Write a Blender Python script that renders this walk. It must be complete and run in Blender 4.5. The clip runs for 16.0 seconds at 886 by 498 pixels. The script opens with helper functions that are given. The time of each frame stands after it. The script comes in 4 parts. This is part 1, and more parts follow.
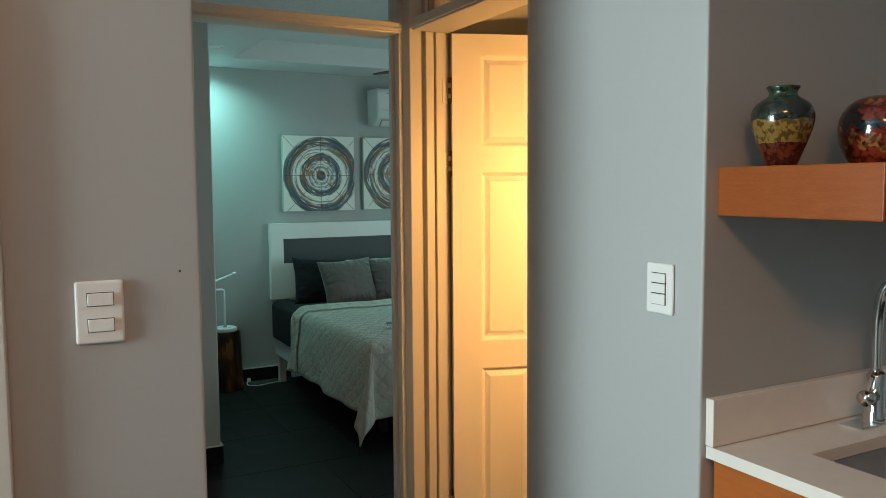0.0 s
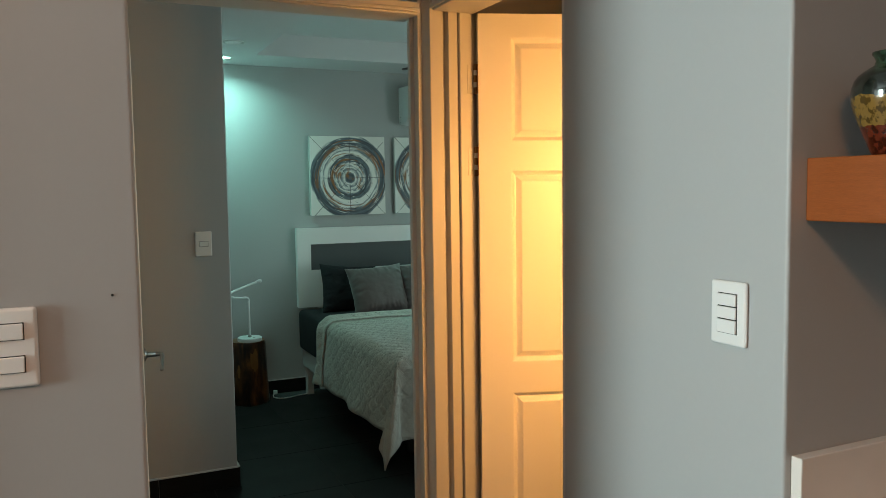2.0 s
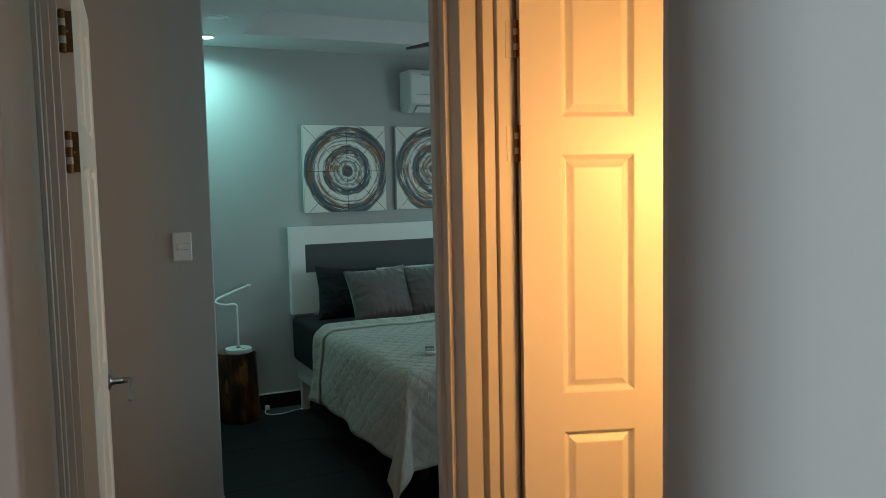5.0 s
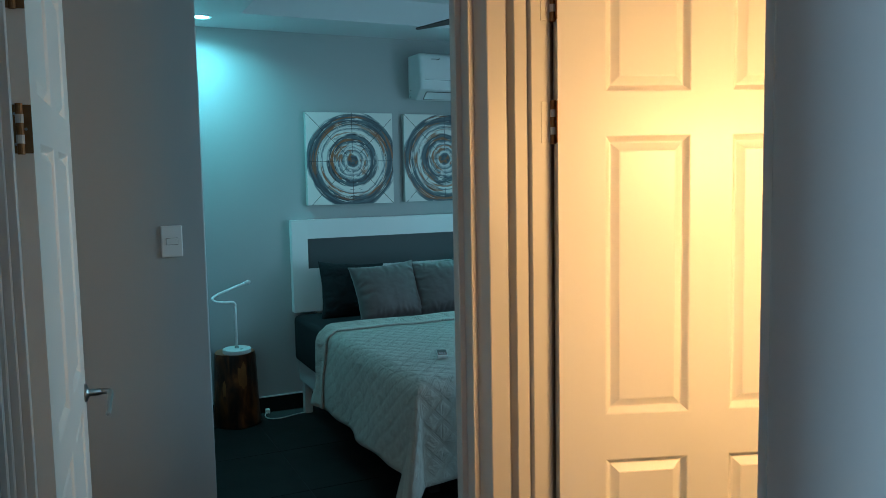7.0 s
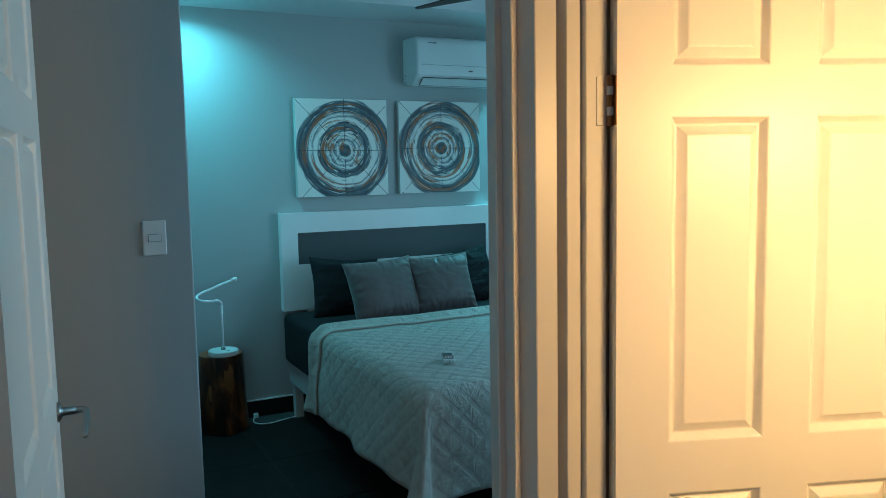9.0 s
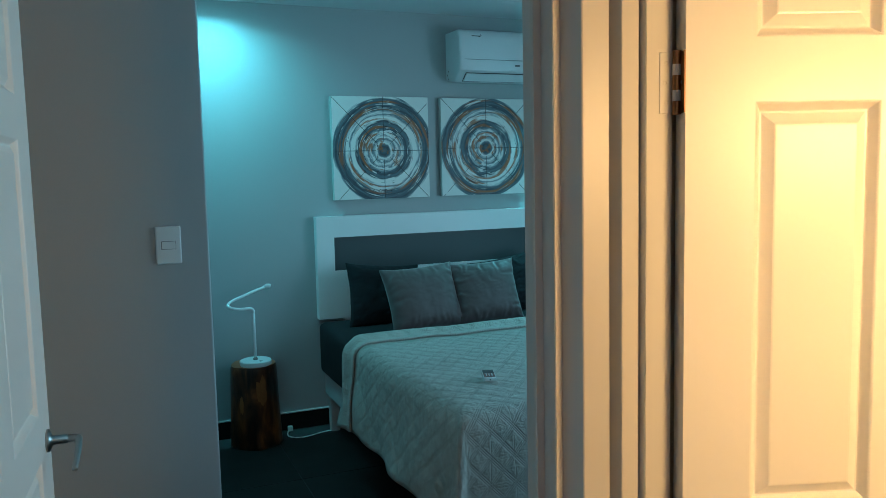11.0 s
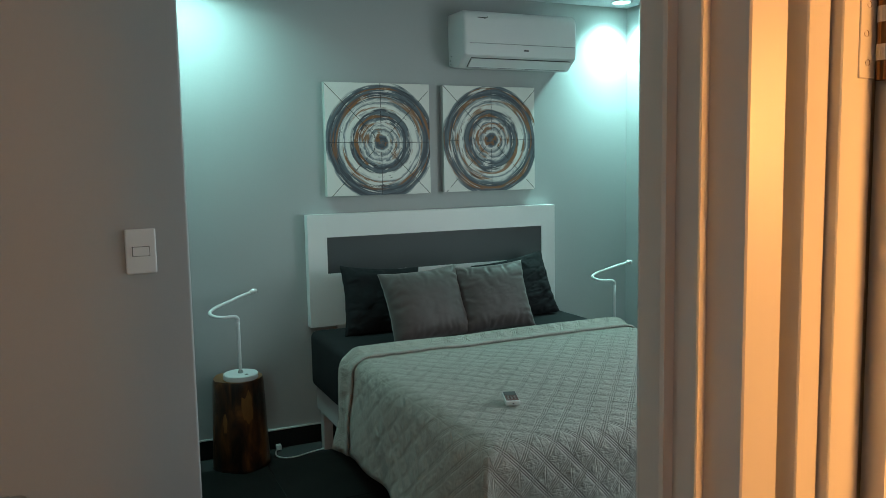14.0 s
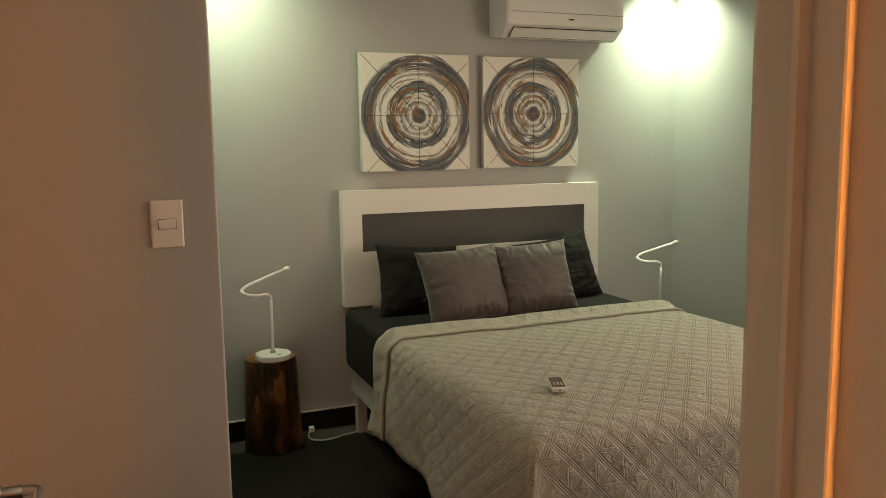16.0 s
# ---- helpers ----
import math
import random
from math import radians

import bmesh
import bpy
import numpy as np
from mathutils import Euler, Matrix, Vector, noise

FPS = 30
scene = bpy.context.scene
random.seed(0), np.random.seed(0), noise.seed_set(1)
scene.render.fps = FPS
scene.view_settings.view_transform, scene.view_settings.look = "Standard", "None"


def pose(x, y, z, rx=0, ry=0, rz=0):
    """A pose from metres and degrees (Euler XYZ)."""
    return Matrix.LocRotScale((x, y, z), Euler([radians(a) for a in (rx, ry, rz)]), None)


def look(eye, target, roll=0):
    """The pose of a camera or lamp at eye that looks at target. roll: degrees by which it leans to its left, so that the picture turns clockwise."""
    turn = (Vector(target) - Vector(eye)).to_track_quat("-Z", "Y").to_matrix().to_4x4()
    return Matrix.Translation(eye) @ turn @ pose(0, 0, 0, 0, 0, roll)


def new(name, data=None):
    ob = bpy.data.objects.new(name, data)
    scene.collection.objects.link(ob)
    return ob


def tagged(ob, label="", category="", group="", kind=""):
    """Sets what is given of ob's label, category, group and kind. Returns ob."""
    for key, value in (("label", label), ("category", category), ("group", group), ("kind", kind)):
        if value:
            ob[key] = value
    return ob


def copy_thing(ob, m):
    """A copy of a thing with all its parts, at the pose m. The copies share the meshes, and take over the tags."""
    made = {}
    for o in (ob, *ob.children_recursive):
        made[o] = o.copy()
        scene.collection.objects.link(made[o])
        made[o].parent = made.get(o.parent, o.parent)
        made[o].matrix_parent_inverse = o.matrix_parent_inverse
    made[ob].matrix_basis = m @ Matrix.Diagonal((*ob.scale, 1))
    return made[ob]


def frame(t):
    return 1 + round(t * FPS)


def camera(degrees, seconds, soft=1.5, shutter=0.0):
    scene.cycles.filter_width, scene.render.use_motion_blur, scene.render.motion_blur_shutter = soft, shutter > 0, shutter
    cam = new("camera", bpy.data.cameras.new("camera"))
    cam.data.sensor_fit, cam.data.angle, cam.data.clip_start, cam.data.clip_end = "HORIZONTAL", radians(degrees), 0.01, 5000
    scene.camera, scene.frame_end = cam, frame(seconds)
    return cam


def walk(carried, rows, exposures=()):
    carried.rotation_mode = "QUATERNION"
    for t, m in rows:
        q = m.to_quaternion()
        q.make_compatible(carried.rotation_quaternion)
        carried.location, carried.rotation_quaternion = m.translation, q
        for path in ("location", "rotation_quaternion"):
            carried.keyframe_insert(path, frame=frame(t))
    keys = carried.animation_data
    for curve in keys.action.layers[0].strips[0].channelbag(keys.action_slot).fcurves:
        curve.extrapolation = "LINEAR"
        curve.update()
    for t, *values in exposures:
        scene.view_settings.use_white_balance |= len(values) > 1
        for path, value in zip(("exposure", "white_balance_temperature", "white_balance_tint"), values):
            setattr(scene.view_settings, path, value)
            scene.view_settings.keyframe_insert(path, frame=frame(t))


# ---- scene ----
cam = camera(59.0, 16.0, soft=0.75)
PATH = [
    (0, (0.0017, 0.0026, 1.4967), (0.9407, 1.7606, 1.3357), -0.4),
    (0.5, (0.0435, 0.0737, 1.4923), (0.9495, 1.8487, 1.3273), -0.6),
    (1, (0.1067, 0.1499, 1.4903), (0.9877, 1.9379, 1.3293), -0.8),
    (1.5, (0.1702, 0.2079, 1.4932), (1.0322, 2.0059, 1.3442), -0.6),
    (2, (0.2094, 0.2729, 1.4900), (1.0514, 2.0809, 1.3370), -0.8),
    (2.5, (0.2413, 0.3651, 1.4880), (1.0803, 2.1741, 1.3370), -0.8),
    (3, (0.2552, 0.4654, 1.4868), (1.0972, 2.2734, 1.3358), -0.8),
    (3.5, (0.2564, 0.5603, 1.4921), (1.1104, 2.3613, 1.3350), -1.0),
    (6, (0.3932, 0.9135, 1.4625), (1.2522, 2.7115, 1.2945), -1.3),
    (6.5, (0.4118, 0.9831, 1.4616), (1.2498, 2.7901, 1.2826), -1.4),
    (7, (0.4228, 1.0707, 1.4584), (1.2728, 2.8727, 1.2794), -1.1),
    (7.5, (0.4217, 1.1565, 1.4549), (1.2917, 2.9475, 1.2689), -1.1),
    (8, (0.4164, 1.2203, 1.4587), (1.3144, 2.9963, 1.2587), -1.1),
    (10.5, (0.5461, 1.5364, 1.4506), (1.3891, 3.3384, 1.2486), -1.3),
    (11, (0.5962, 1.5788, 1.4526), (1.3722, 3.4118, 1.2566), -1.3),
    (11.5, (0.6255, 1.6286, 1.4494), (1.3515, 3.4816, 1.2524), -0.8),
    (12, (0.6418, 1.6907, 1.4459), (1.3648, 3.5437, 1.2389), -0.7),
    (12.5, (0.6458, 1.7774, 1.4486), (1.3768, 3.6274, 1.2346), -0.8),
    (13, (0.6328, 1.8708, 1.4572), (1.3898, 3.7098, 1.2442), -0.7),
    (13.5, (0.6293, 1.9476, 1.4532), (1.4323, 3.7686, 1.2572), -0.9),
    (14, (0.6363, 1.9787, 1.4509), (1.4573, 3.7897, 1.2409), -1.1),
    (14.5, (0.6406, 2.0129, 1.4448), (1.4446, 3.8329, 1.2408), -1.0),
    (15, (0.6473, 2.0445, 1.4364), (1.4283, 3.8735, 1.2284), -1.0),
    (15.5, (0.6502, 2.0970, 1.4265), (1.4072, 3.9340, 1.1915), -0.9),
    (16, (0.6684, 2.1330, 1.4184), (1.4114, 3.9730, 1.1624), -0.9),
]
EXPOSURES = [
    (0.0, 0.27, 6350, -6), (2.0, 0.18, 6700, -3), (2.5, 0.08, 7000, 2), (3.5, -0.12, 7200, 6), (6.0, -0.02, 5350, -4), (8.0, 0.15, 4400, -14), (11.0, 0.2, 4450, -15),
    (12.0, 0.42, 4450, -19), (12.5, 0.57, 4600, -18), (13.5, 0.33, 5900, -1), (14.5, 0.34, 7400, 18), (15.25, 0.44, 10200, 32), (16.0, 0.52, 14000, 40),
]
walk(cam, [(t, look(eye, target, roll)) for t, eye, target, roll in PATH], EXPOSURES)

# ---- world and lights ----
world = bpy.data.worlds.new("world")
scene.world = world
world.use_nodes = True
wn = world.node_tree.nodes
sky = wn.new("ShaderNodeTexSky")
sky.sky_type, sky.sun_disc = "NISHITA", False
sky.sun_elevation, sky.sun_rotation = radians(50), radians(250)
world.node_tree.links.new(sky.outputs[0], wn["Background"].inputs[0])
wn["Background"].inputs[1].default_value = 0.1


def lamp(name, m, watts, colour, size=0.1, size_y=None):
    """An area lamp in the opening of a window or on the face of a fitting."""
    data = bpy.data.lights.new(name, "AREA")
    data.energy, data.color = watts, colour
    data.size = size
    if size_y:
        data.shape, data.size_y = "RECTANGLE", size_y
    ob = new(name, data)
    ob.matrix_world = m
    return ob


LED = (0.44, 0.96, 0.91)
WARM = (1.0, 0.43, 0.122)
DOWNLIGHTS = ((1.13, 5.68, 6.2, 150), (3.55, 5.815, 9.8, 106))
for x, y, watts, beam in DOWNLIGHTS:
    lamp("downlight_lamp", pose(x, y, 2.378), watts, LED, 0.09).data.spread = radians(beam)
lamp("vanity_light_glow", look((1.76, 1.41, 1.54), (1.8, 2.4, 1.25)), 16, WARM, 0.46, 0.08).data.spread = radians(145)
lamp("living_room_lamp", look((-0.1, -0.6, 2.55), (0.0, -0.3, 0)), 20, (1.0, 0.37, 0.12), 0.45)
lamp("window_light", look((-2.96, 1.01, 1.5), (0, 1.01, 1.5)), 116, (0.8, 0.903, 0.962), 0.8, 1.25)
# added cool fill from an unseen opening, to lift the entry wall and bed
lamp("bedroom_fill_light", look((3.69, 3.5, 1.35), (0, 3.5, 1.35)), 20, (0.8, 0.96, 0.98), 1.5, 1.4)

# ---- materials ----


def material(name, colour, rough=0.5, metal=0.0, var=0.08, scale=6.0, fine=0.0, fine_scale=120.0, bump=0.0, bump_scale=60.0, stretch=(1, 1, 1), spec=0.5, per_object=0.0, rough_var=0.08):
    """Painted or plain surface: a base colour that drifts at two scales, with fine relief."""
    m = bpy.data.materials.new(name)
    m.use_nodes = True
    nt = m.node_tree
    n, l = nt.nodes, nt.links
    bsdf = n["Principled BSDF"]
    bsdf.inputs["Roughness"].default_value, bsdf.inputs["Metallic"].default_value = rough, metal
    bsdf.inputs["Specular IOR Level"].default_value = spec
    co = n.new("ShaderNodeTexCoord")
    mp = n.new("ShaderNodeMapping")
    mp.inputs["Scale"].default_value = stretch
    l.new(co.outputs["Object"], mp.inputs["Vector"])
    big = n.new("ShaderNodeTexNoise")
    big.inputs["Scale"].default_value, big.inputs["Detail"].default_value = scale, 5
    small = n.new("ShaderNodeTexNoise")
    small.inputs["Scale"].default_value, small.inputs["Detail"].default_value = fine_scale, 3
    for t in (big, small):
        l.new(mp.outputs[0], t.inputs["Vector"])
    hsv = n.new("ShaderNodeHueSaturation")
    hsv.inputs["Color"].default_value = (*colour, 1)
    a = n.new("ShaderNodeMath")
    a.operation = "MULTIPLY_ADD"
    a.inputs[1].default_value, a.inputs[2].default_value = 2 * var, 1 - var
    l.new(big.outputs["Fac"], a.inputs[0])
    b = n.new("ShaderNodeMath")
    b.operation = "MULTIPLY_ADD"
    b.inputs[1].default_value = 2 * fine
    l.new(small.outputs["Fac"], b.inputs[0])
    l.new(a.outputs[0], b.inputs[2])
    last = b
    if per_object:
        info = n.new("ShaderNodeObjectInfo")
        c = n.new("ShaderNodeMath")
        c.operation = "MULTIPLY_ADD"
        c.inputs[1].default_value = per_object
        l.new(info.outputs["Random"], c.inputs[0])
        l.new(b.outputs[0], c.inputs[2])
        last = c
    l.new(last.outputs[0], hsv.inputs["Value"])
    l.new(hsv.outputs[0], bsdf.inputs["Base Color"])
    r = n.new("ShaderNodeMath")
    r.operation = "MULTIPLY_ADD"
    r.inputs[1].default_value, r.inputs[2].default_value = 2 * rough_var, rough - rough_var
    l.new(big.outputs["Fac"], r.inputs[0])
    l.new(r.outputs[0], bsdf.inputs["Roughness"])
    if bump:
        rel = n.new("ShaderNodeTexNoise")
        rel.inputs["Scale"].default_value, rel.inputs["Detail"].default_value = bump_scale, 4
        l.new(mp.outputs[0], rel.inputs["Vector"])
        bp = n.new("ShaderNodeBump")
        bp.inputs["Strength"].default_value, bp.inputs["Distance"].default_value = bump, 0.002
        l.new(rel.outputs["Fac"], bp.inputs["Height"])
        l.new(bp.outputs[0], bsdf.inputs["Normal"])
    return m


WALL = material("wall_paint", (0.41, 0.42, 0.422), 0.5, var=0.035, scale=1.7, fine=0.015, bump=0.12, bump_scale=45)
CEIL = material("ceiling_paint", (0.66, 0.67, 0.68), 0.75, var=0.03, scale=2, bump=0.08)
DOORPAINT = material("door_paint", (0.78, 0.76, 0.72), 0.36, var=0.025, scale=3, fine=0.01, bump=0.06, bump_scale=9, spec=0.5, rough_var=0.04)
FRAMEPAINT = material("frame_paint", (0.56, 0.55, 0.52), 0.38, var=0.05, scale=5, bump=0.08, bump_scale=12, stretch=(3, 3, 0.6))
TILE = material("floor_tile", (0.0095, 0.0098, 0.0095), 0.5, var=0.18, scale=5, fine=0.12, fine_scale=60, bump=0.12, per_object=0.12, spec=0.14)
GROUT = material("grout", (0.05, 0.05, 0.05), 0.9, var=0.1)
CAULK = material("white_grout", (0.6, 0.6, 0.6), 0.8, var=0.1)
PLASTIC = material("white_plastic", (0.78, 0.78, 0.77), 0.25, var=0.02)
PLASTIC_MATT = material("matt_white_plastic", (0.74, 0.75, 0.75), 0.45, var=0.02)
DARKGAP = material("dark_gap", (0.02, 0.02, 0.02), 0.8, var=0.1)
CHROME = material("chrome", (0.75, 0.75, 0.75), 0.12, 1.0, var=0.03, rough_var=0.03)
NICKEL = material("satin_nickel", (0.33, 0.33, 0.32), 0.3, 1.0, var=0.05)
BRASS = material("worn_brass", (0.2, 0.11, 0.05), 0.42, 1.0, var=0.35, scale=60, bump=0.2)
LACQUER = material("white_lacquer", (0.82, 0.82, 0.81), 0.35, var=0.03, bump=0.05)
GREYPANEL = material("slate_grey_laminate", (0.055, 0.066, 0.07), 0.5, var=0.06)
SHEET = material("charcoal_sheet", (0.014, 0.015, 0.0165), 0.85, spec=0.2, var=0.12, scale=8, bump=0.15, bump_scale=10, fine=0.1, fine_scale=400)
CASE = material("charcoal_pillowcase", (0.0145, 0.016, 0.018), 0.85, spec=0.2, var=0.15, scale=9, bump=0.1, bump_scale=9, stretch=(1, 1, 2.2))
SATIN = material("taupe_satin", (0.082, 0.066, 0.063), 0.5, var=0.04, scale=3, bump=0.22, bump_scale=16, stretch=(1.8, 1, 0.5), spec=0.35, rough_var=0.03)
SATIN.node_tree.nodes["Principled BSDF"].inputs["Sheen Weight"].default_value = 0.35
BASEBOX = material("bed_base_fabric", (0.5, 0.5, 0.49), 0.8, var=0.06, bump=0.2, bump_scale=200)
QUARTZ = material("quartz", (0.72, 0.68, 0.64), 0.22, var=0.04, scale=30, fine=0.05, fine_scale=500)
WOOD = material("orange_wood", (0.32, 0.09, 0.02), 0.32, var=0.25, scale=7, fine=0.2, fine_scale=60, bump=0.2, bump_scale=40, stretch=(1, 1, 14))
SHELFWOOD = material("shelf_wood", (0.22, 0.056, 0.011), 0.34, var=0.28, scale=5, fine=0.22, fine_scale=30, bump=0.2, bump_scale=30, stretch=(3, 3, 22))
STEEL = material("brushed_steel", (0.62, 0.62, 0.63), 0.38, 1.0, var=0.1, stretch=(1, 20, 1))
DARKWOOD = material("fan_blade_wood", (0.03, 0.022, 0.018), 0.4, var=0.2, stretch=(1, 8, 1))
SCREEN = material("lcd_grey", (0.1, 0.11, 0.11), 0.2, var=0.05)
BUTTON = material("brown_button", (0.12, 0.06, 0.05), 0.5, var=0.05)
CORD = material("white_cord", (0.7, 0.7, 0.68), 0.45, var=0.03)


def emitter(name, colour, strength):
    m = bpy.data.materials.new(name)
    m.use_nodes = True
    b = m.node_tree.nodes["Principled BSDF"]
    b.inputs["Base Color"].default_value = (0.8, 0.8, 0.8, 1)
    b.inputs["Emission Color"].default_value = (*colour, 1)
    b.inputs["Emission Strength"].default_value = strength
    return m


LEDGLOW = emitter("led_glow", LED, 25)
BATHGLOW = emitter("bathroom_bulb_glow", WARM, 14)
LIVGLOW = emitter("living_lamp_glow", (1.0, 0.8, 0.62), 6)

GLASS = bpy.data.materials.new("clear_glass")
GLASS.use_nodes = True
gb = GLASS.node_tree.nodes["Principled BSDF"]
gb.inputs["Transmission Weight"].default_value, gb.inputs["Roughness"].default_value, gb.inputs["IOR"].default_value = 1.0, 0.02, 1.45

# quilted bedspread: a diamond lattice of stitched lines with puffed cells, drawn in the cloth's own metres (UV)
QUILT = bpy.data.materials.new("quilted_bedspread")
QUILT.use_nodes = True
qn, ql = QUILT.node_tree.nodes, QUILT.node_tree.links
qb = qn["Principled BSDF"]
qb.inputs["Roughness"].default_value = 0.8
qb.inputs["Sheen Weight"].default_value = 0.15
quv = qn.new("ShaderNodeUVMap")


def qmath(op, a, b=None):
    k = qn.new("ShaderNodeMath")
    k.operation = op
    for i, v in enumerate((a, b)):
        if v is None:
            continue
        if isinstance(v, (int, float)):
            k.inputs[i].default_value = v
        else:
            ql.new(v, k.inputs[i])
    return k.outputs[0]


sep = qn.new("ShaderNodeSeparateXYZ")
ql.new(quv.outputs[0], sep.inputs[0])
cell = 0.088


qwarp = qn.new("ShaderNodeTexNoise")
qwarp.inputs["Scale"].default_value = 9
ql.new(quv.outputs[0], qwarp.inputs["Vector"])
qpull = qmath("MULTIPLY", qmath("SUBTRACT", qwarp.outputs["Fac"], 0.5), 0.008)
du_ = qmath("DIVIDE", qmath("ADD", sep.outputs[0], qpull), cell)
dv_ = qmath("DIVIDE", qmath("SUBTRACT", sep.outputs[1], qpull), cell * 1.15)
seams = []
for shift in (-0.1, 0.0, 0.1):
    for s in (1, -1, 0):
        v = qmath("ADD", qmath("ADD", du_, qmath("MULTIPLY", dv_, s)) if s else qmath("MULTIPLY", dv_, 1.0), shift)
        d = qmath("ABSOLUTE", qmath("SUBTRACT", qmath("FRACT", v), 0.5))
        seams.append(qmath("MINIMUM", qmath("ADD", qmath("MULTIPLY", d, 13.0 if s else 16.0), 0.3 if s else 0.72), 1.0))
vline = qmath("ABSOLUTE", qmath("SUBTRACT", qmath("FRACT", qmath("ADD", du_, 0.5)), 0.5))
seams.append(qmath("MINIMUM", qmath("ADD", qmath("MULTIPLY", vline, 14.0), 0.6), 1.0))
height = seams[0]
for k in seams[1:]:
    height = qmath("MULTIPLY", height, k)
def between(value):
    """Distance to the nearest seam of one family, in cells."""
    return qmath("ABSOLUTE", qmath("SUBTRACT", qmath("FRACT", value), 0.5))


puff = qmath("SQRT", qmath("MULTIPLY", between(qmath("ADD", du_, dv_)), between(qmath("SUBTRACT", du_, dv_))))
qnoise = qn.new("ShaderNodeTexNoise")
qnoise.inputs["Scale"].default_value, qnoise.inputs["Detail"].default_value = 28, 4
ql.new(quv.outputs[0], qnoise.inputs["Vector"])
qfine = qn.new("ShaderNodeTexNoise")
qfine.inputs["Scale"].default_value = 420
ql.new(quv.outputs[0], qfine.inputs["Vector"])
qpuck = qn.new("ShaderNodeTexNoise")
qpuck.inputs["Scale"].default_value, qpuck.inputs["Detail"].default_value = 75, 3
ql.new(quv.outputs[0], qpuck.inputs["Vector"])
hsum = qmath("ADD", qmath("ADD", qmath("ADD", height, qmath("MULTIPLY", puff, 1.6)), qmath("MULTIPLY", qnoise.outputs["Fac"], 2.2)), qmath("ADD", qmath("MULTIPLY", qpuck.outputs["Fac"], 1.6), qmath("MULTIPLY", qfine.outputs["Fac"], 0.25)))
qbump = qn.new("ShaderNodeBump")
qbump.inputs["Strength"].default_value, qbump.inputs["Distance"].default_value = 0.85, 0.005
ql.new(hsum, qbump.inputs["Height"])
ql.new(qbump.outputs[0], qb.inputs["Normal"])
# groove shade put into the colour: seams and dips take the darker tone
qshade = qn.new("ShaderNodeMixRGB")
qshade.inputs[1].default_value, qshade.inputs[2].default_value = (0.33, 0.315, 0.275, 1), (0.41, 0.395, 0.35, 1)
ql.new(qmath("ADD", qmath("MULTIPLY", height, 0.5), qmath("MULTIPLY", qnoise.outputs["Fac"], 0.5)), qshade.inputs[0])
ql.new(qshade.outputs[0], qb.inputs["Base Color"])

# ---- building helpers ----


def finish(name, bm, mat, smooth=False):
    mesh = bpy.data.meshes.new(name)
    bmesh.ops.recalc_face_normals(bm, faces=bm.faces)
    if smooth:
        for f in bm.faces:
            f.smooth = True
    bm.to_mesh(mesh)
    bm.free()
    for k in mat if isinstance(mat, (list, tuple)) else [mat]:
        mesh.materials.append(k)
    return mesh


def part(name, bm, mat, parent, label="", smooth=False):
    """One mesh object under a thing or under a part."""
    ob = new(name, finish(name, bm, mat, smooth))
    ob.parent = parent
    return tagged(ob, label) if label else ob


def thing(name, bm, mat, label, category, m=None, group="", kind="", smooth=False):
    ob = new(name, finish(name, bm, mat, smooth))
    if m is not None:
        ob.matrix_world = m
    return tagged(ob, label, category, group, kind)


def holder(name, m, label, category, group="", kind=""):
    ob = new(name)
    ob.empty_display_size = 0.05
    ob.matrix_world = m
    return tagged(ob, label, category, group, kind)


def add_box(bm, x0, x1, y0, y1, z0, z1, bevel=0.0, segs=2):
    made = bmesh.ops.create_cube(bm, size=1)["verts"]
    for v in made:
        v.co = Vector((x0 + (v.co.x + 0.5) * (x1 - x0), y0 + (v.co.y + 0.5) * (y1 - y0), z0 + (v.co.z + 0.5) * (z1 - z0)))
    if bevel:
        edges = list({e for v in made for e in v.link_edges})
        bmesh.ops.bevel(bm, geom=edges, offset=bevel, segments=segs, affect="EDGES", profile=0.5)
    return bm


def box(*a, **k):
    return add_box(bmesh.new(), *a, **k)


def lathe(profile, n=32, bm=None, cx=0.0, cy=0.0):
    """A turned body from (radius, height) pairs."""
    bm = bm or bmesh.new()
    rings = []
    for r, z in profile:
        if r < 1e-5:
            rings.append([bm.verts.new((cx, cy, z))])
        else:
            rings.append([bm.verts.new((cx + r * math.cos(2 * math.pi * i / n), cy + r * math.sin(2 * math.pi * i / n), z)) for i in range(n)])
    for a, b in zip(rings, rings[1:]):
        for i in range(n):
            j = (i + 1) % n
            if len(a) == 1 and len(b) > 1:
                bm.faces.new((a[0], b[i], b[j]))
            elif len(b) == 1 and len(a) > 1:
                bm.faces.new((a[i], a[j], b[0]))
            elif len(a) > 1:
                bm.faces.new((a[i], a[j], b[j], b[i]))
    return bm


def spline(pts, per=8):
    """A smooth line through points (Catmull-Rom)."""
    p = [Vector(q) for q in pts]
    p = [2 * p[0] - p[1]] + p + [2 * p[-1] - p[-2]]
    out = []
    for i in range(1, len(p) - 2):
        for k in range(per):
            t = k / per
            a, b, c, d = p[i - 1], p[i], p[i + 1], p[i + 2]
            out.append(0.5 * (2 * b + (c - a) * t + (2 * a - 5 * b + 4 * c - d) * t * t + (3 * b - a - 3 * c + d) * t ** 3))
    return out + [p[-2]]


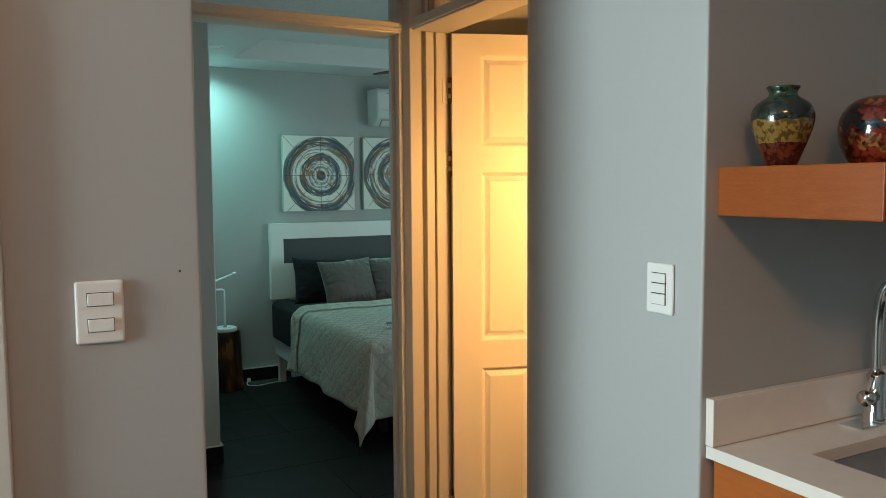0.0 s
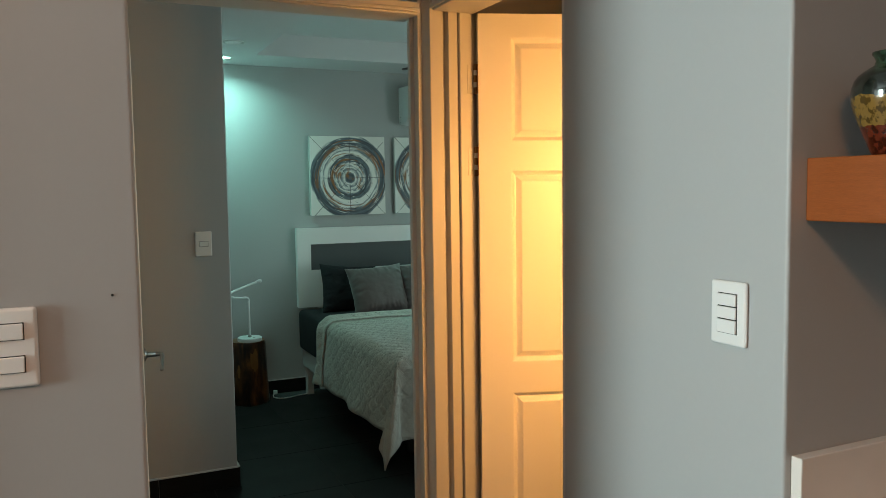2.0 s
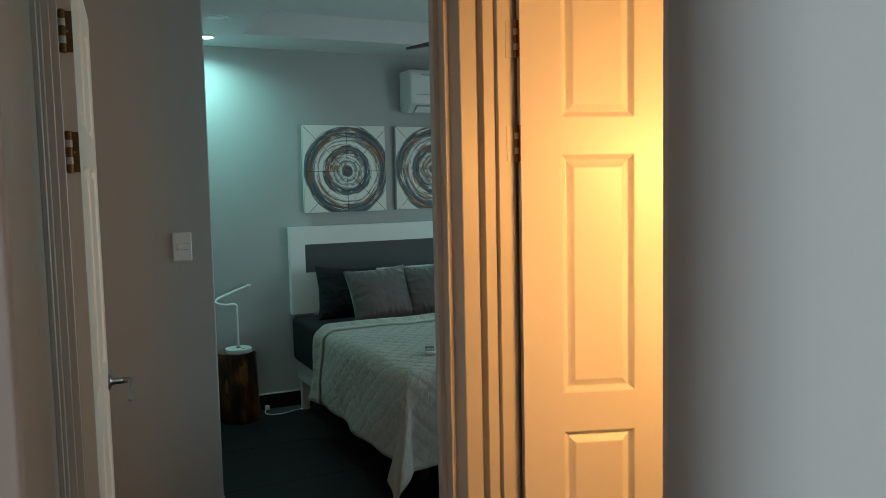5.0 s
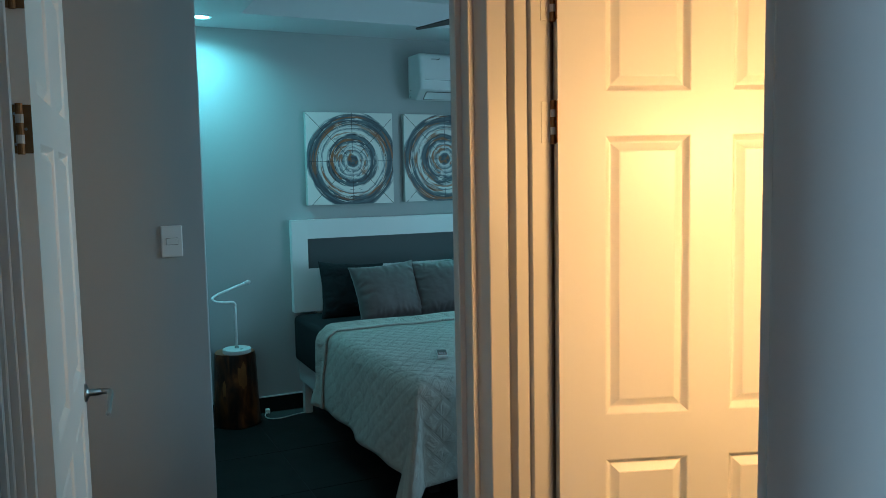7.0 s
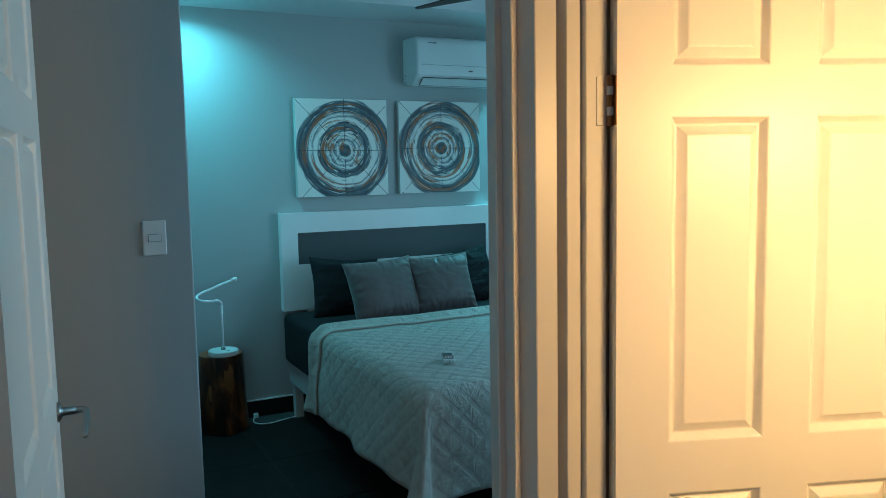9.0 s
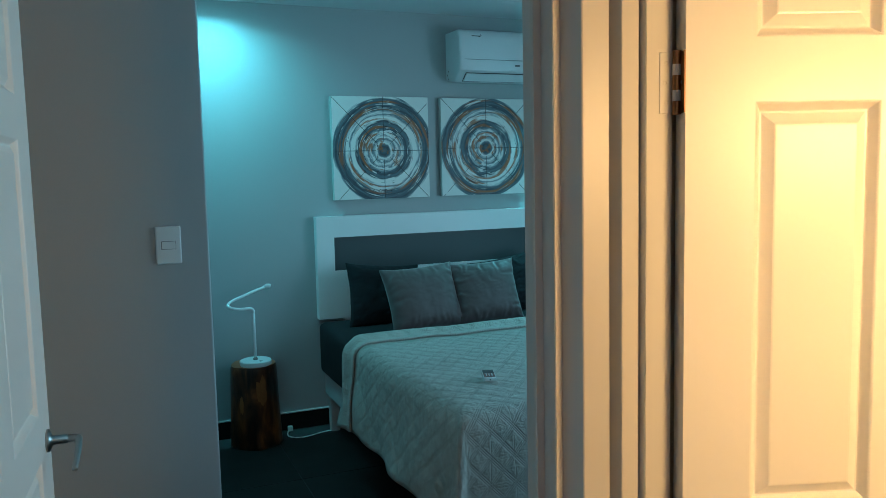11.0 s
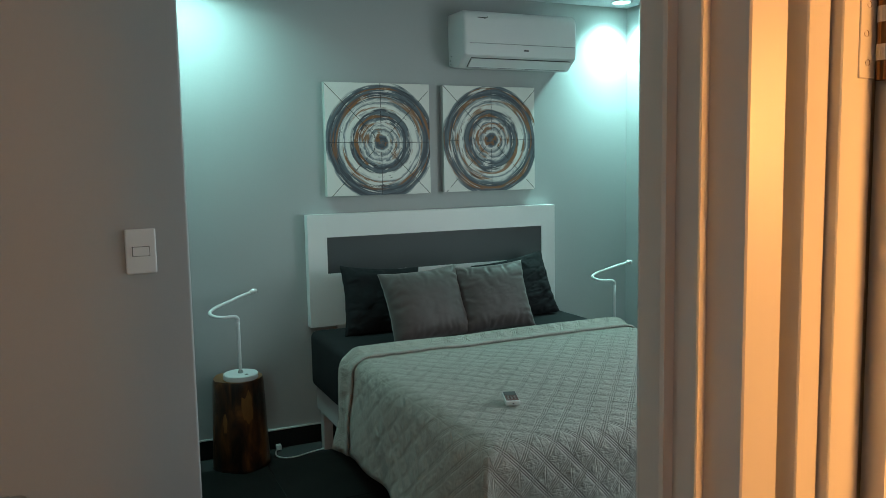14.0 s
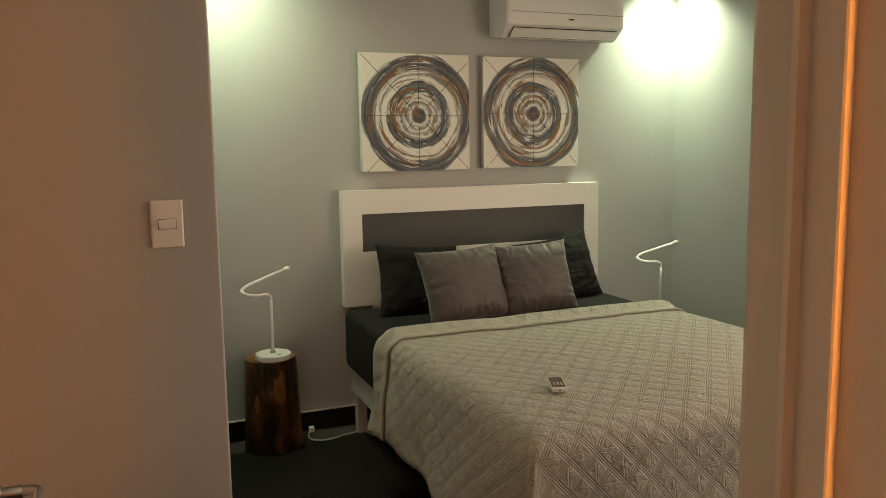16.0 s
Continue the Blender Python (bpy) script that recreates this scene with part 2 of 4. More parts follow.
def tube(path, r, n=10, bm=None, closed_ends=True):
    bm = bm or bmesh.new()
    rings, side = [], None
    for i, q in enumerate(path):
        d = (path[min(i + 1, len(path) - 1)] - path[max(i - 1, 0)]).normalized()
        if side is None:
            side = d.orthogonal().normalized()
        side = (side - d * side.dot(d)).normalized()
        up = d.cross(side)
        rr = r(i / (len(path) - 1)) if callable(r) else r
        rings.append([bm.verts.new(q + rr * (math.cos(2 * math.pi * k / n) * side + math.sin(2 * math.pi * k / n) * up)) for k in range(n)])
    for a, b in zip(rings, rings[1:]):
        for k in range(n):
            bm.faces.new((a[k], a[(k + 1) % n], b[(k + 1) % n], b[k]))
    if closed_ends:
        bm.faces.new(rings[0][::-1])
        bm.faces.new(rings[-1])
    return bm


def prism(outline, z0, z1, bm=None):
    """An upright body over a plan outline."""
    bm = bm or bmesh.new()
    lo = [bm.verts.new((x, y, z0)) for x, y in outline]
    hi = [bm.verts.new((x, y, z1)) for x, y in outline]
    bm.faces.new(lo[::-1])
    bm.faces.new(hi)
    n = len(outline)
    for i in range(n):
        bm.faces.new((lo[i], lo[(i + 1) % n], hi[(i + 1) % n], hi[i]))
    return bm


def rounded(outline, radii, n=6):
    """A plan outline with the corners of a given radius rounded off."""
    out = []
    m = len(outline)
    for i, (p, r) in enumerate(zip(outline, radii)):
        p, a, b = Vector(p), Vector(outline[i - 1]), Vector(outline[(i + 1) % m])
        if not r:
            out.append(tuple(p))
            continue
        u, w = (a - p).normalized(), (b - p).normalized()
        for k in range(n + 1):
            t = k / n
            out.append(tuple(p + u * r * (1 - t) ** 2 + w * r * t ** 2))
    return out


def wall(name, label, outline, radii=None, z0=0.0, z1=2.6, mat=None):
    pts = rounded(outline, radii) if radii else outline
    return thing(name, prism(pts, z0, z1), mat or WALL, label, "wall", kind="structure")


# ---- structure ----
HI = 2.6
CEILING = 2.385
wall("wall_left", "grey painted plaster wall stub beside the hall", [(-3.0, 1.5), (0.288, 1.5), (0.288, 1.625), (-3.0, 1.625)], (0, 0.006, 0, 0))
wall("wall_hall", "grey painted side wall of the short hall", [(0.165, 1.625), (0.285, 1.625), (0.285, 2.6), (0.165, 2.6)])
wall("wall_switch_side", "pale grey painted wall between kitchen and bathroom door", [(1.228, 1.164), (1.36, 1.164), (1.36, 1.8), (1.228, 1.8)], (0.007, 0, 0.004, 0.012))
wall("wall_kitchen", "grey painted wall behind the kitchen counter", [(1.36, 1.164), (4.0, 1.164), (4.0, 1.29), (1.36, 1.29)])
wall("wall_bath_north", "painted wall between bathroom and bedroom", [(1.392, 2.6), (3.825, 2.6), (3.825, 2.74), (1.392, 2.74)])
wall("wall_bath_east", "painted end wall of the bathroom", [(2.9, 1.29), (3.0, 1.29), (3.0, 2.6), (2.9, 2.6)])
wall("wall_entry_west", "grey painted wall behind the bedroom door", [(0.0, 2.6), (0.165, 2.6), (0.165, 2.74), (0.12, 2.74), (0.12, 4.238), (0.0, 4.238)])
wall("wall_entry", "grey painted bedroom wall carrying a light switch", [(0.0, 4.238), (0.888, 4.238), (0.888, 4.35), (0.0, 4.35)], (0, 0.008, 0, 0))
wall("wall_west", "grey painted side wall of the bedroom", [(0.76, 4.35), (0.888, 4.35), (0.888, 5.965), (0.76, 5.965)])
wall("wall_north", "grey painted bedroom wall behind the headboard", [(0.76, 5.965), (3.825, 5.965), (3.825, 6.085), (0.76, 6.085)])
# opening out of view, added to let the bedroom fill light in
BW = (2.7, 4.3, 0.6, 2.1)
bm = bmesh.new()
add_box(bm, 3.705, 3.825, 2.74, BW[0], 0, HI)
add_box(bm, 3.705, 3.825, BW[1], 5.965, 0, HI)
add_box(bm, 3.705, 3.825, BW[0], BW[1], 0, BW[2])
add_box(bm, 3.705, 3.825, BW[0], BW[1], BW[3], HI)
thing("wall_east", bm, WALL, "grey painted far side wall of the bedroom", "wall", kind="structure")
# made-up window frame around the fill light's opening
fill_win = holder("window_2", pose(3.765, 3.5, BW[2]), "unseen white framed window added to light the bedroom", "window", kind="structure")
for a in ((-0.8, 0.8, 0, 0.05), (-0.8, 0.8, 1.45, 1.5), (-0.8, -0.75, 0.05, 1.45), (0.75, 0.8, 0.05, 1.45), (-0.025, 0.025, 0.05, 1.45)):
    part("window_frame", box(-0.03, 0.03, *a, bevel=0.004), FRAMEPAINT, fill_win)
wall("wall_living_south", "painted wall at the back of the living room", [(-3.12, -3.62), (4.12, -3.62), (4.12, -3.5), (-3.12, -3.5)])
wall("wall_living_east", "painted kitchen side wall", [(4.0, -3.5), (4.12, -3.5), (4.12, 1.29), (4.0, 1.29)])
WIN = (0.59, 1.43, 0.85, 2.15)
bm = bmesh.new()
add_box(bm, -3.12, -3.0, -3.5, WIN[0], 0, HI)
add_box(bm, -3.12, -3.0, WIN[1], 1.625, 0, HI)
add_box(bm, -3.12, -3.0, WIN[0], WIN[1], 0, WIN[2])
add_box(bm, -3.12, -3.0, WIN[0], WIN[1], WIN[3], HI)
thing("wall_living_west", bm, WALL, "painted living room wall with a window opening", "wall", kind="structure")
win = holder("window_1", pose(-3.06, 1.01, WIN[2]), "white framed living room window", "window", kind="structure")
hw, hh = (WIN[1] - WIN[0]) / 2, WIN[3] - WIN[2]
for a in ((-hw, hw, 0, 0.05), (-hw, hw, hh - 0.05, hh), (-hw, -hw + 0.05, 0.05, hh - 0.05), (hw - 0.05, hw, 0.05, hh - 0.05), (-0.025, 0.025, 0.05, hh - 0.05)):
    part("window_frame", box(-0.03, 0.03, *a, bevel=0.004), FRAMEPAINT, win)

# wall above the two door frames, up to the ceiling
wall("wall_over_doors", "grey painted wall strip over the bedroom door transom", [(0.285, 2.605), (1.39, 2.605), (1.39, 2.73), (0.285, 2.73)], z0=2.47)
wall("wall_over_bath", "grey painted wall strip over the bathroom door transom", [(1.228, 1.8), (1.36, 1.8), (1.36, 2.555), (1.228, 2.555)], z0=2.47)

# ceilings
thing("ceiling_living", box(-3.12, 4.12, -3.62, 1.625, HI, HI + 0.1), CEIL, "flat white painted living room ceiling", "ceiling", kind="structure")
thing("ceiling_hall", box(0.165, 3.0, 1.625, 2.6, HI, HI + 0.1), CEIL, "flat white painted ceiling of hall and bathroom", "ceiling", kind="structure")
TX0, TX1, TY0, TY1, TZ = 1.32, 3.27, 3.15, 5.52, 2.53
bm = bmesh.new()
add_box(bm, 0.0, TX0, 2.6, 6.085, CEILING, 2.62)
add_box(bm, TX1, 3.825, 2.6, 6.085, CEILING, 2.62)
add_box(bm, TX0, TX1, 2.735, TY0, CEILING, 2.62)
add_box(bm, TX0, TX1, TY1, 6.085, CEILING, 2.62)
add_box(bm, TX0, TX1, TY0, TY1, TZ, 2.62)
thing("ceiling_bedroom", bm, CEIL, "white gypsum ceiling with a recessed tray in the middle", "ceiling", kind="structure")

# skirting of dark tiles with a pale grout line on top
SKIRT = holder("baseboard", pose(0, 0, 0), "dark grey tile skirting with pale grout on top", "baseboard", kind="structure")
def skirt(x0, y0, x1, y1, nx, ny, size=0.45):
    run = math.hypot(x1 - x0, y1 - y0)
    count = max(1, round(run / size))
    for i in range(count):
        a, b = i / count, (i + 1) / count
        g = 0.0012 / run
        p = [(x0 + (x1 - x0) * (a + g), y0 + (y1 - y0) * (a + g)), (x0 + (x1 - x0) * (b - g), y0 + (y1 - y0) * (b - g))]
        xs = sorted([p[0][0], p[1][0], p[0][0] + nx * 0.012, p[1][0] + nx * 0.012])
        ys = sorted([p[0][1], p[1][1], p[0][1] + ny * 0.012, p[1][1] + ny * 0.012])
        part("tile", box(xs[0], xs[-1], ys[0], ys[-1], 0.002, 0.098, bevel=0.0015, segs=1), TILE, SKIRT)
        part("grout_line", box(xs[0], xs[-1], ys[0], ys[-1], 0.0982, 0.104), CAULK, SKIRT)


skirt(0.888, 5.965, 3.705, 5.965, 0, -1)
skirt(0.12, 4.238, 0.9, 4.238, 0, -1)
skirt(0.888, 4.24, 0.888, 5.953, 1, 0)
skirt(3.705, 2.74, 3.705, 5.953, -1, 0)
skirt(-1.4, 1.5, 0.288, 1.5, 0, -1)
skirt(1.228, 1.164, 1.228, 1.8, -1, 0)


# ---- door frames ----
def mould(name, outline, z0, z1, parent, label=""):
    return part(name, prism(outline, z0, z1), FRAMEPAINT, parent, label)


FR = holder("door_frame", pose(0, 0, 0), "white painted wooden frame of two doors meeting at a corner", "door frame", kind="structure")
# the corner post, with the rebates of both frames
mould("corner_post", [(1.236, 2.734), (1.229, 2.722), (1.2225, 2.6625), (1.2205, 2.6165), (1.222, 2.6145), (1.2355, 2.6185), (1.237, 2.612), (1.245, 2.5755), (1.247, 2.5735), (1.2875, 2.567), (1.289, 2.569), (1.2895, 2.582), (1.2985, 2.582), (1.2995, 2.554), (1.301, 2.552), (1.332, 2.554), (1.3335, 2.556), (1.334, 2.562), (1.3355, 2.562), (1.3355, 2.543), (1.337, 2.5415), (1.3825, 2.5435), (1.388, 2.547), (1.3905, 2.553), (1.3905, 2.734)], 0, 2.47, FR, "stepped white painted corner post")
mould("bead", [(1.209, 2.661), (1.2225, 2.662), (1.222, 2.653), (1.21, 2.6545)], 0, 2.0435, FR)
# left jamb of the bedroom door, in three steps
mould("jamb", [(0.2855, 2.60), (0.303, 2.60), (0.305, 2.602), (0.305, 2.73), (0.2855, 2.73)], 0, 2.47, FR)
mould("door_stop", [(0.3052, 2.622), (0.318, 2.624), (0.32, 2.626), (0.32, 2.641), (0.3335, 2.643), (0.335, 2.645), (0.335, 2.684), (0.3052, 2.684)], 0, 2.0435, FR)
mould("casing", [(0.2855, 2.575), (0.295, 2.575), (0.297, 2.579), (0.297, 2.5995), (0.2855, 2.5995)], 0, 2.47, FR)
# near jamb of the bathroom door, behind the wall's corner
mould("jamb", [(1.24, 1.8005), (1.391, 1.8005), (1.391, 1.82), (1.24, 1.82)], 0, 2.47, FR)
# heads and transoms
part("transom_bar", box(0.3055, 1.2235, 2.605, 2.73, 2.044, 2.084, bevel=0.004), FRAMEPAINT, FR)
part("bead", box(0.3055, 1.2235, 2.595, 2.6045, 2.05, 2.062, bevel=0.002), FRAMEPAINT, FR)
part("head", box(0.3055, 1.2235, 2.605, 2.73, 2.43, 2.47, bevel=0.004), FRAMEPAINT, FR)
part("transom_bar", box(1.24, 1.385, 1.8205, 2.5445, 2.046, 2.088, bevel=0.004), FRAMEPAINT, FR)
part("bead", box(1.232, 1.2395, 1.8205, 2.5445, 2.052, 2.066, bevel=0.002), FRAMEPAINT, FR)
part("head", box(1.24, 1.385, 1.8205, 2.5445, 2.43, 2.47, bevel=0.004), FRAMEPAINT, FR)
for b in ((0.306, 1.224, 2.655, 2.661), (1.305, 1.311, 1.821, 2.544)):
    pane = part("pane", box(*b, 2.0845 if b[0] < 1 else 2.0885, 2.4295), GLASS, FR, "clear glass transom pane")
    pane.visible_shadow = False

# pale casing at the outer end of the wall stub
thing("trim", box(-0.14, -0.034, 1.476, 1.499, 0, 2.12, bevel=0.004), FRAMEPAINT, "pale painted door casing on the wall stub", "trim", kind="structure")


# ---- doors ----
def panel_door(name, m, width, top, label, columns, rows, hinge_z, handle_z, plate=None, sides=(1, -1)):
    """A six-panel leaf hung at its local origin; x runs from the hinge to the latch, y is its thickness."""
    t = 0.02
    door = holder(name, m, label, "door", kind="structure")
    xs = sorted({0.0, width, *[v for c in columns for v in c]})
    zs = sorted({0.008, top, *[v for r in rows for v in r]})
    cells = [(c, r) for c in columns for r in rows]
    bm = bmesh.new()
    for s in sides:
        for x0, x1 in zip(xs, xs[1:]):
            for z0, z1 in zip(zs, zs[1:]):
                if any(abs(c[0] - x0) < 1e-6 and abs(r[0] - z0) < 1e-6 for c, r in cells):
                    continue
                bm.faces.new([bm.verts.new((x, s * t, z)) for x, z in ((x0, z0), (x1, z0), (x1, z1), (x0, z1))])
    for q in (((0, -t), (0, t)), ((width, t), (width, -t))):
        bm.faces.new([bm.verts.new((q[0][0], q[0][1], zs[0])), bm.verts.new((q[1][0], q[1][1], zs[0])), bm.verts.new((q[1][0], q[1][1], top)), bm.verts.new((q[0][0], q[0][1], top))])
    for z in (zs[0], top):
        bm.faces.new([bm.verts.new(v) for v in ((0, -t, z), (width, -t, z), (width, t, z), (0, t, z))])
    bmesh.ops.remove_doubles(bm, verts=bm.verts, dist=1e-5)
    part("leaf", bm, DOORPAINT, door)
    for c, r in cells:
        bm = bmesh.new()
        for s in sides:
            rings = []
            for inset, depth in ((0, 0), (0.002, 0.0006), (0.004, 0.002), (0.012, 0.0125), (0.014, 0.0145), (0.0165, 0.0148), (0.0185, 0.0138), (0.033, 0.0048), (0.036, 0.0042)):
                rings.append([bm.verts.new((x, s * (t - depth), z)) for x, z in ((c[0] + inset, r[0] + inset), (c[1] - inset, r[0] + inset), (c[1] - inset, r[1] - inset), (c[0] + inset, r[1] - inset))])
            for a, b in zip(rings, rings[1:]):
                for i in range(4):
                    bm.faces.new((a[i], a[(i + 1) % 4], b[(i + 1) % 4], b[i]))
            bm.faces.new(rings[-1])
        part("panel", bm, DOORPAINT, door)
    for z in hinge_z:
        hg = part("hinge", lathe([(0, z - 0.047), (0.0065, z - 0.047), (0.0065, z + 0.047), (0, z + 0.047)], 12, cx=-0.006, cy=0.0), BRASS, door, "worn brass butt hinge")
        for k in (-1, 1):
            part("knuckle", lathe([(0, z + k * 0.019 - 0.008), (0.0072, z + k * 0.019 - 0.008), (0.0072, z + k * 0.019 + 0.008), (0, z + k * 0.019 + 0.008)], 12, cx=-0.006, cy=0.0), FRAMEPAINT, hg)
        part("hinge_leaf", box(-0.0022, -0.0002, -t, t * 0.9, z - 0.045, z + 0.045), BRASS, hg)
        if plate:
            part("hinge_plate", box(*plate, z - 0.045, z + 0.045, bevel=0.0008, segs=1), FRAMEPAINT, hg, "painted-over hinge plate").matrix_basis = m.inverted()
            for dz in (-0.029, 0.0, 0.029):
                part("screw", lathe([(0, -0.001), (0.003, -0.0005), (0.0034, 0.0005)], 8), BRASS, hg).matrix_basis = m.inverted() @ pose((plate[0] + plate[1]) / 2 - (0.003 if dz == 0 else 0), plate[2], z + dz, 90, 0, 0)
        for dz in (-0.028, 0.0, 0.028):
            part("screw", lathe([(0, -0.0032), (0.0025, -0.003), (0.003, -0.002)], 8), NICKEL, hg).matrix_basis = pose(-0.0, 0.008 if dz else -0.0095, z + dz, 0, 90, 0)
    for s in (1, -1):
        x = width - 0.05
        knob = part("door_handle", lathe([(0, 0), (0.027, 0), (0.027, 0.006), (0.014, 0.012), (0.011, 0.014), (0.011, 0.045), (0, 0.047)], 24), NICKEL, door, "satin nickel lever handle", smooth=True)
        knob.matrix_basis = pose(x, s * t, handle_z, -90 * s, 0, 0)
        line = spline([(x, s * (t + 0.03), handle_z), (x, s * (t + 0.064), handle_z), (x - 0.012, s * (t + 0.07), handle_z - 0.004), (x - 0.04, s * (t + 0.07), handle_z - 0.02), (x - 0.085, s * (t + 0.066), handle_z - 0.05)])
        part("lever", tube([q for q in line], lambda k: 0.0095 - 0.003 * k, 12), NICKEL, door, smooth=True)
    return door


BATH_ROWS = ((0.2, 0.818), (0.92, 1.546), (1.64, 1.968))
panel_door("door_1", pose(1.3975, 2.55, 0, 0, 0, -19.5) @ pose(0, -0.02, 0), 0.70, 2.042, "white painted six-panel bathroom door standing open", ((0.105, 0.3), (0.395, 0.59)), BATH_ROWS, (0.3, 1.577, 1.84), 0.86, (1.36, 1.3835, 2.5408, 2.546))
panel_door("door_2", pose(0.322, 2.735, 0, 0, 0, 86) @ pose(0, -0.022, 0), 0.935, 2.04, "white painted six-panel bedroom door standing wide open", ((0.115, 0.4), (0.51, 0.8)), BATH_ROWS, (0.3, 1.565, 1.83), 0.838)


# ---- bedroom ----
BED_X0, BED_X1, BED_Y0, BED_Y1 = 1.64, 3.07, 3.9, 5.88
bed = holder("bed", pose(2.4, 4.9, 0), "double bed with white panelled headboard and dark sheet", "bed")
def bed_part(name, bm, mat, label="", smooth=False):
    ob = part(name, bm, mat, bed, label, smooth)
    ob.matrix_parent_inverse = bed.matrix_world.inverted()
    return ob


bed_part("bed_base", box(BED_X0 + 0.025, BED_X1 - 0.025, BED_Y0 + 0.06, BED_Y1, 0.205, 0.335, bevel=0.012), BASEBOX, "pale upholstered bed base")
for inset, y, mat in ((0.065, BED_Y1 - 0.04, BASEBOX), (0.24, BED_Y0 + 0.42, DARKWOOD)):
    for x in (BED_X0 + inset, BED_X1 - inset):
        bed_part("leg", box(x - 0.025, x + 0.025, y - 0.025, y + 0.025, 0.0, 0.2045, bevel=0.003), mat)
bm = box(BED_X0, BED_X1, BED_Y0, BED_Y1, 0.335, 0.625, bevel=0.035, segs=4)
bed_part("mattress", bm, SHEET, "mattress in a charcoal sheet", True)
hb = bed_part("headboard", box(1.656, 3.142, 5.918, 5.963, 0.629, 1.215, bevel=0.003), LACQUER, "white lacquered headboard")
for x0, x1, z0, z1 in ((1.656, 1.7571, 0.63, 1.2145), (3.0509, 3.1415, 0.63, 1.2145), (1.7572, 3.0508, 1.095, 1.2145), (1.7572, 3.0508, 0.63, 0.905)):
    ob = part("border", box(x0, x1, 5.903, 5.9175, z0, z1), LACQUER, hb)
ob = part("inset_panel", box(1.7575, 3.0505, 5.908, 5.9176, 0.9055, 1.0945), GREYPANEL, hb, "slate grey inset panel")
for x in (1.85, 2.95):
    part("support", box(x - 0.04, x + 0.04, 5.93, 5.955, 0.0, 0.6285), LACQUER, hb)


def cushion(name, m, w, h, d, mat, label, category, seed, group="", slack=1.0):
    """A stuffed square pillow: pinched corners, slack faces, a seam round the edge."""
    rng = random.Random(seed)
    n = 60
    bm = bmesh.new()
    off = Vector((rng.random() * 20, rng.random() * 20, 0))
    sheets = []
    for s in (1, -1):
        rows = []
        for i in range(n + 1):
            row = []
            for j in range(n + 1):
                u, v = 2 * i / n - 1, 2 * j / n - 1
                pull_u = 1 - 0.09 * (1 - v * v) ** 1.0 * abs(u) ** 3 * 0.9
                pull_v = 1 - 0.09 * (1 - u * u) ** 1.0 * abs(v) ** 3 * 0.9
                fat = ((1 - u ** 4) * (1 - v ** 4)) ** 0.6 * (0.8 + 0.2 * (1 - u * u) * (1 - v * v))
                crease = noise.noise(Vector((u * 2.2, v * 2.2, s * 3)) + off) * 0.009 * slack + noise.noise(Vector((u * 5, v * 2.5, s * 9)) + off) * 0.003 * slack
                edge = (1 - u ** 10) * (1 - v ** 10)
                rim = max(abs(u), abs(v)) ** 4
                along = u if abs(v) > abs(u) else v
                crease += 0.010 * rim * math.sin(23 * along + 5 * noise.noise(Vector((u * 3, v * 3, 7)) + off)) * (0.5 + noise.noise(Vector((along * 3, s, 1)) + off))
                gather = max(0.0, -v - 0.45) ** 1.5 * max(0.0, 0.35 + noise.noise(Vector((u * 7, 0.5, s)) + off))
                crease += 0.012 * gather * math.sin(34 * u + 6 * noise.noise(Vector((u * 4, v * 2, 3)) + off))
                fold = noise.noise(Vector((u * 1.6 + v * 2.1, v * 5.5 - u * 1.5, s * 4)) + off)
                crease -= 0.0028 * slack * max(0.0, 1 - abs(fold) * 9)
                crease += 0.003 * abs(noise.noise(Vector((u * 3 + v * 1.5, v * 2.2 - u, s * 5)) + off * 2)) - 0.003
                row.append(bm.verts.new((u * w / 2 * pull_u + edge * 0.01 * noise.noise(Vector((v * 4, s, 0)) + off), s * (d / 2 * fat + crease * edge + 0.004), v * h / 2 * pull_v)))
            rows.append(row)
        sheets.append(rows)
        for i in range(n):
            for j in range(n):
                bm.faces.new((rows[i][j], rows[i + 1][j], rows[i + 1][j + 1], rows[i][j + 1]))
    a, b = sheets
    rim = [(i, 0) for i in range(n)] + [(n, j) for j in range(n)] + [(i, n) for i in range(n, 0, -1)] + [(0, j) for j in range(n, 0, -1)]
    for p, q in zip(rim, rim[1:] + rim[:1]):
        bm.faces.new((a[p[0]][p[1]], a[q[0]][q[1]], b[q[0]][q[1]], b[p[0]][p[1]]))
    return thing(name, bm, mat, label, category, m, group, smooth=True)


cushion("bed_pillow", pose(1.985, 5.71, 0.772, -20, 5, 3), 0.44, 0.365, 0.15, CASE, "dark charcoal pillow leaning on the headboard", "pillow", 3, "dark pillows on the bed", 1.7)
cushion("bed_pillow", pose(2.765, 5.71, 0.77, -20, -8, -2), 0.44, 0.36, 0.15, CASE, "dark charcoal pillow leaning on the headboard", "pillow", 5, "dark pillows on the bed", 1.7)
cushion("throw_pillow", pose(2.113, 5.45, 0.782, -24, -2.5, 4), 0.425, 0.365, 0.16, SATIN, "taupe satin throw cushion propped on dark pillows", "cushion", 7, "satin cushions on the bed", 0.35)
cushion("throw_pillow", pose(2.48, 5.45, 0.787, -24, -2, -4), 0.405, 0.357, 0.16, SATIN, "taupe satin throw cushion propped on dark pillows", "cushion", 11, "satin cushions on the bed", 0.35)


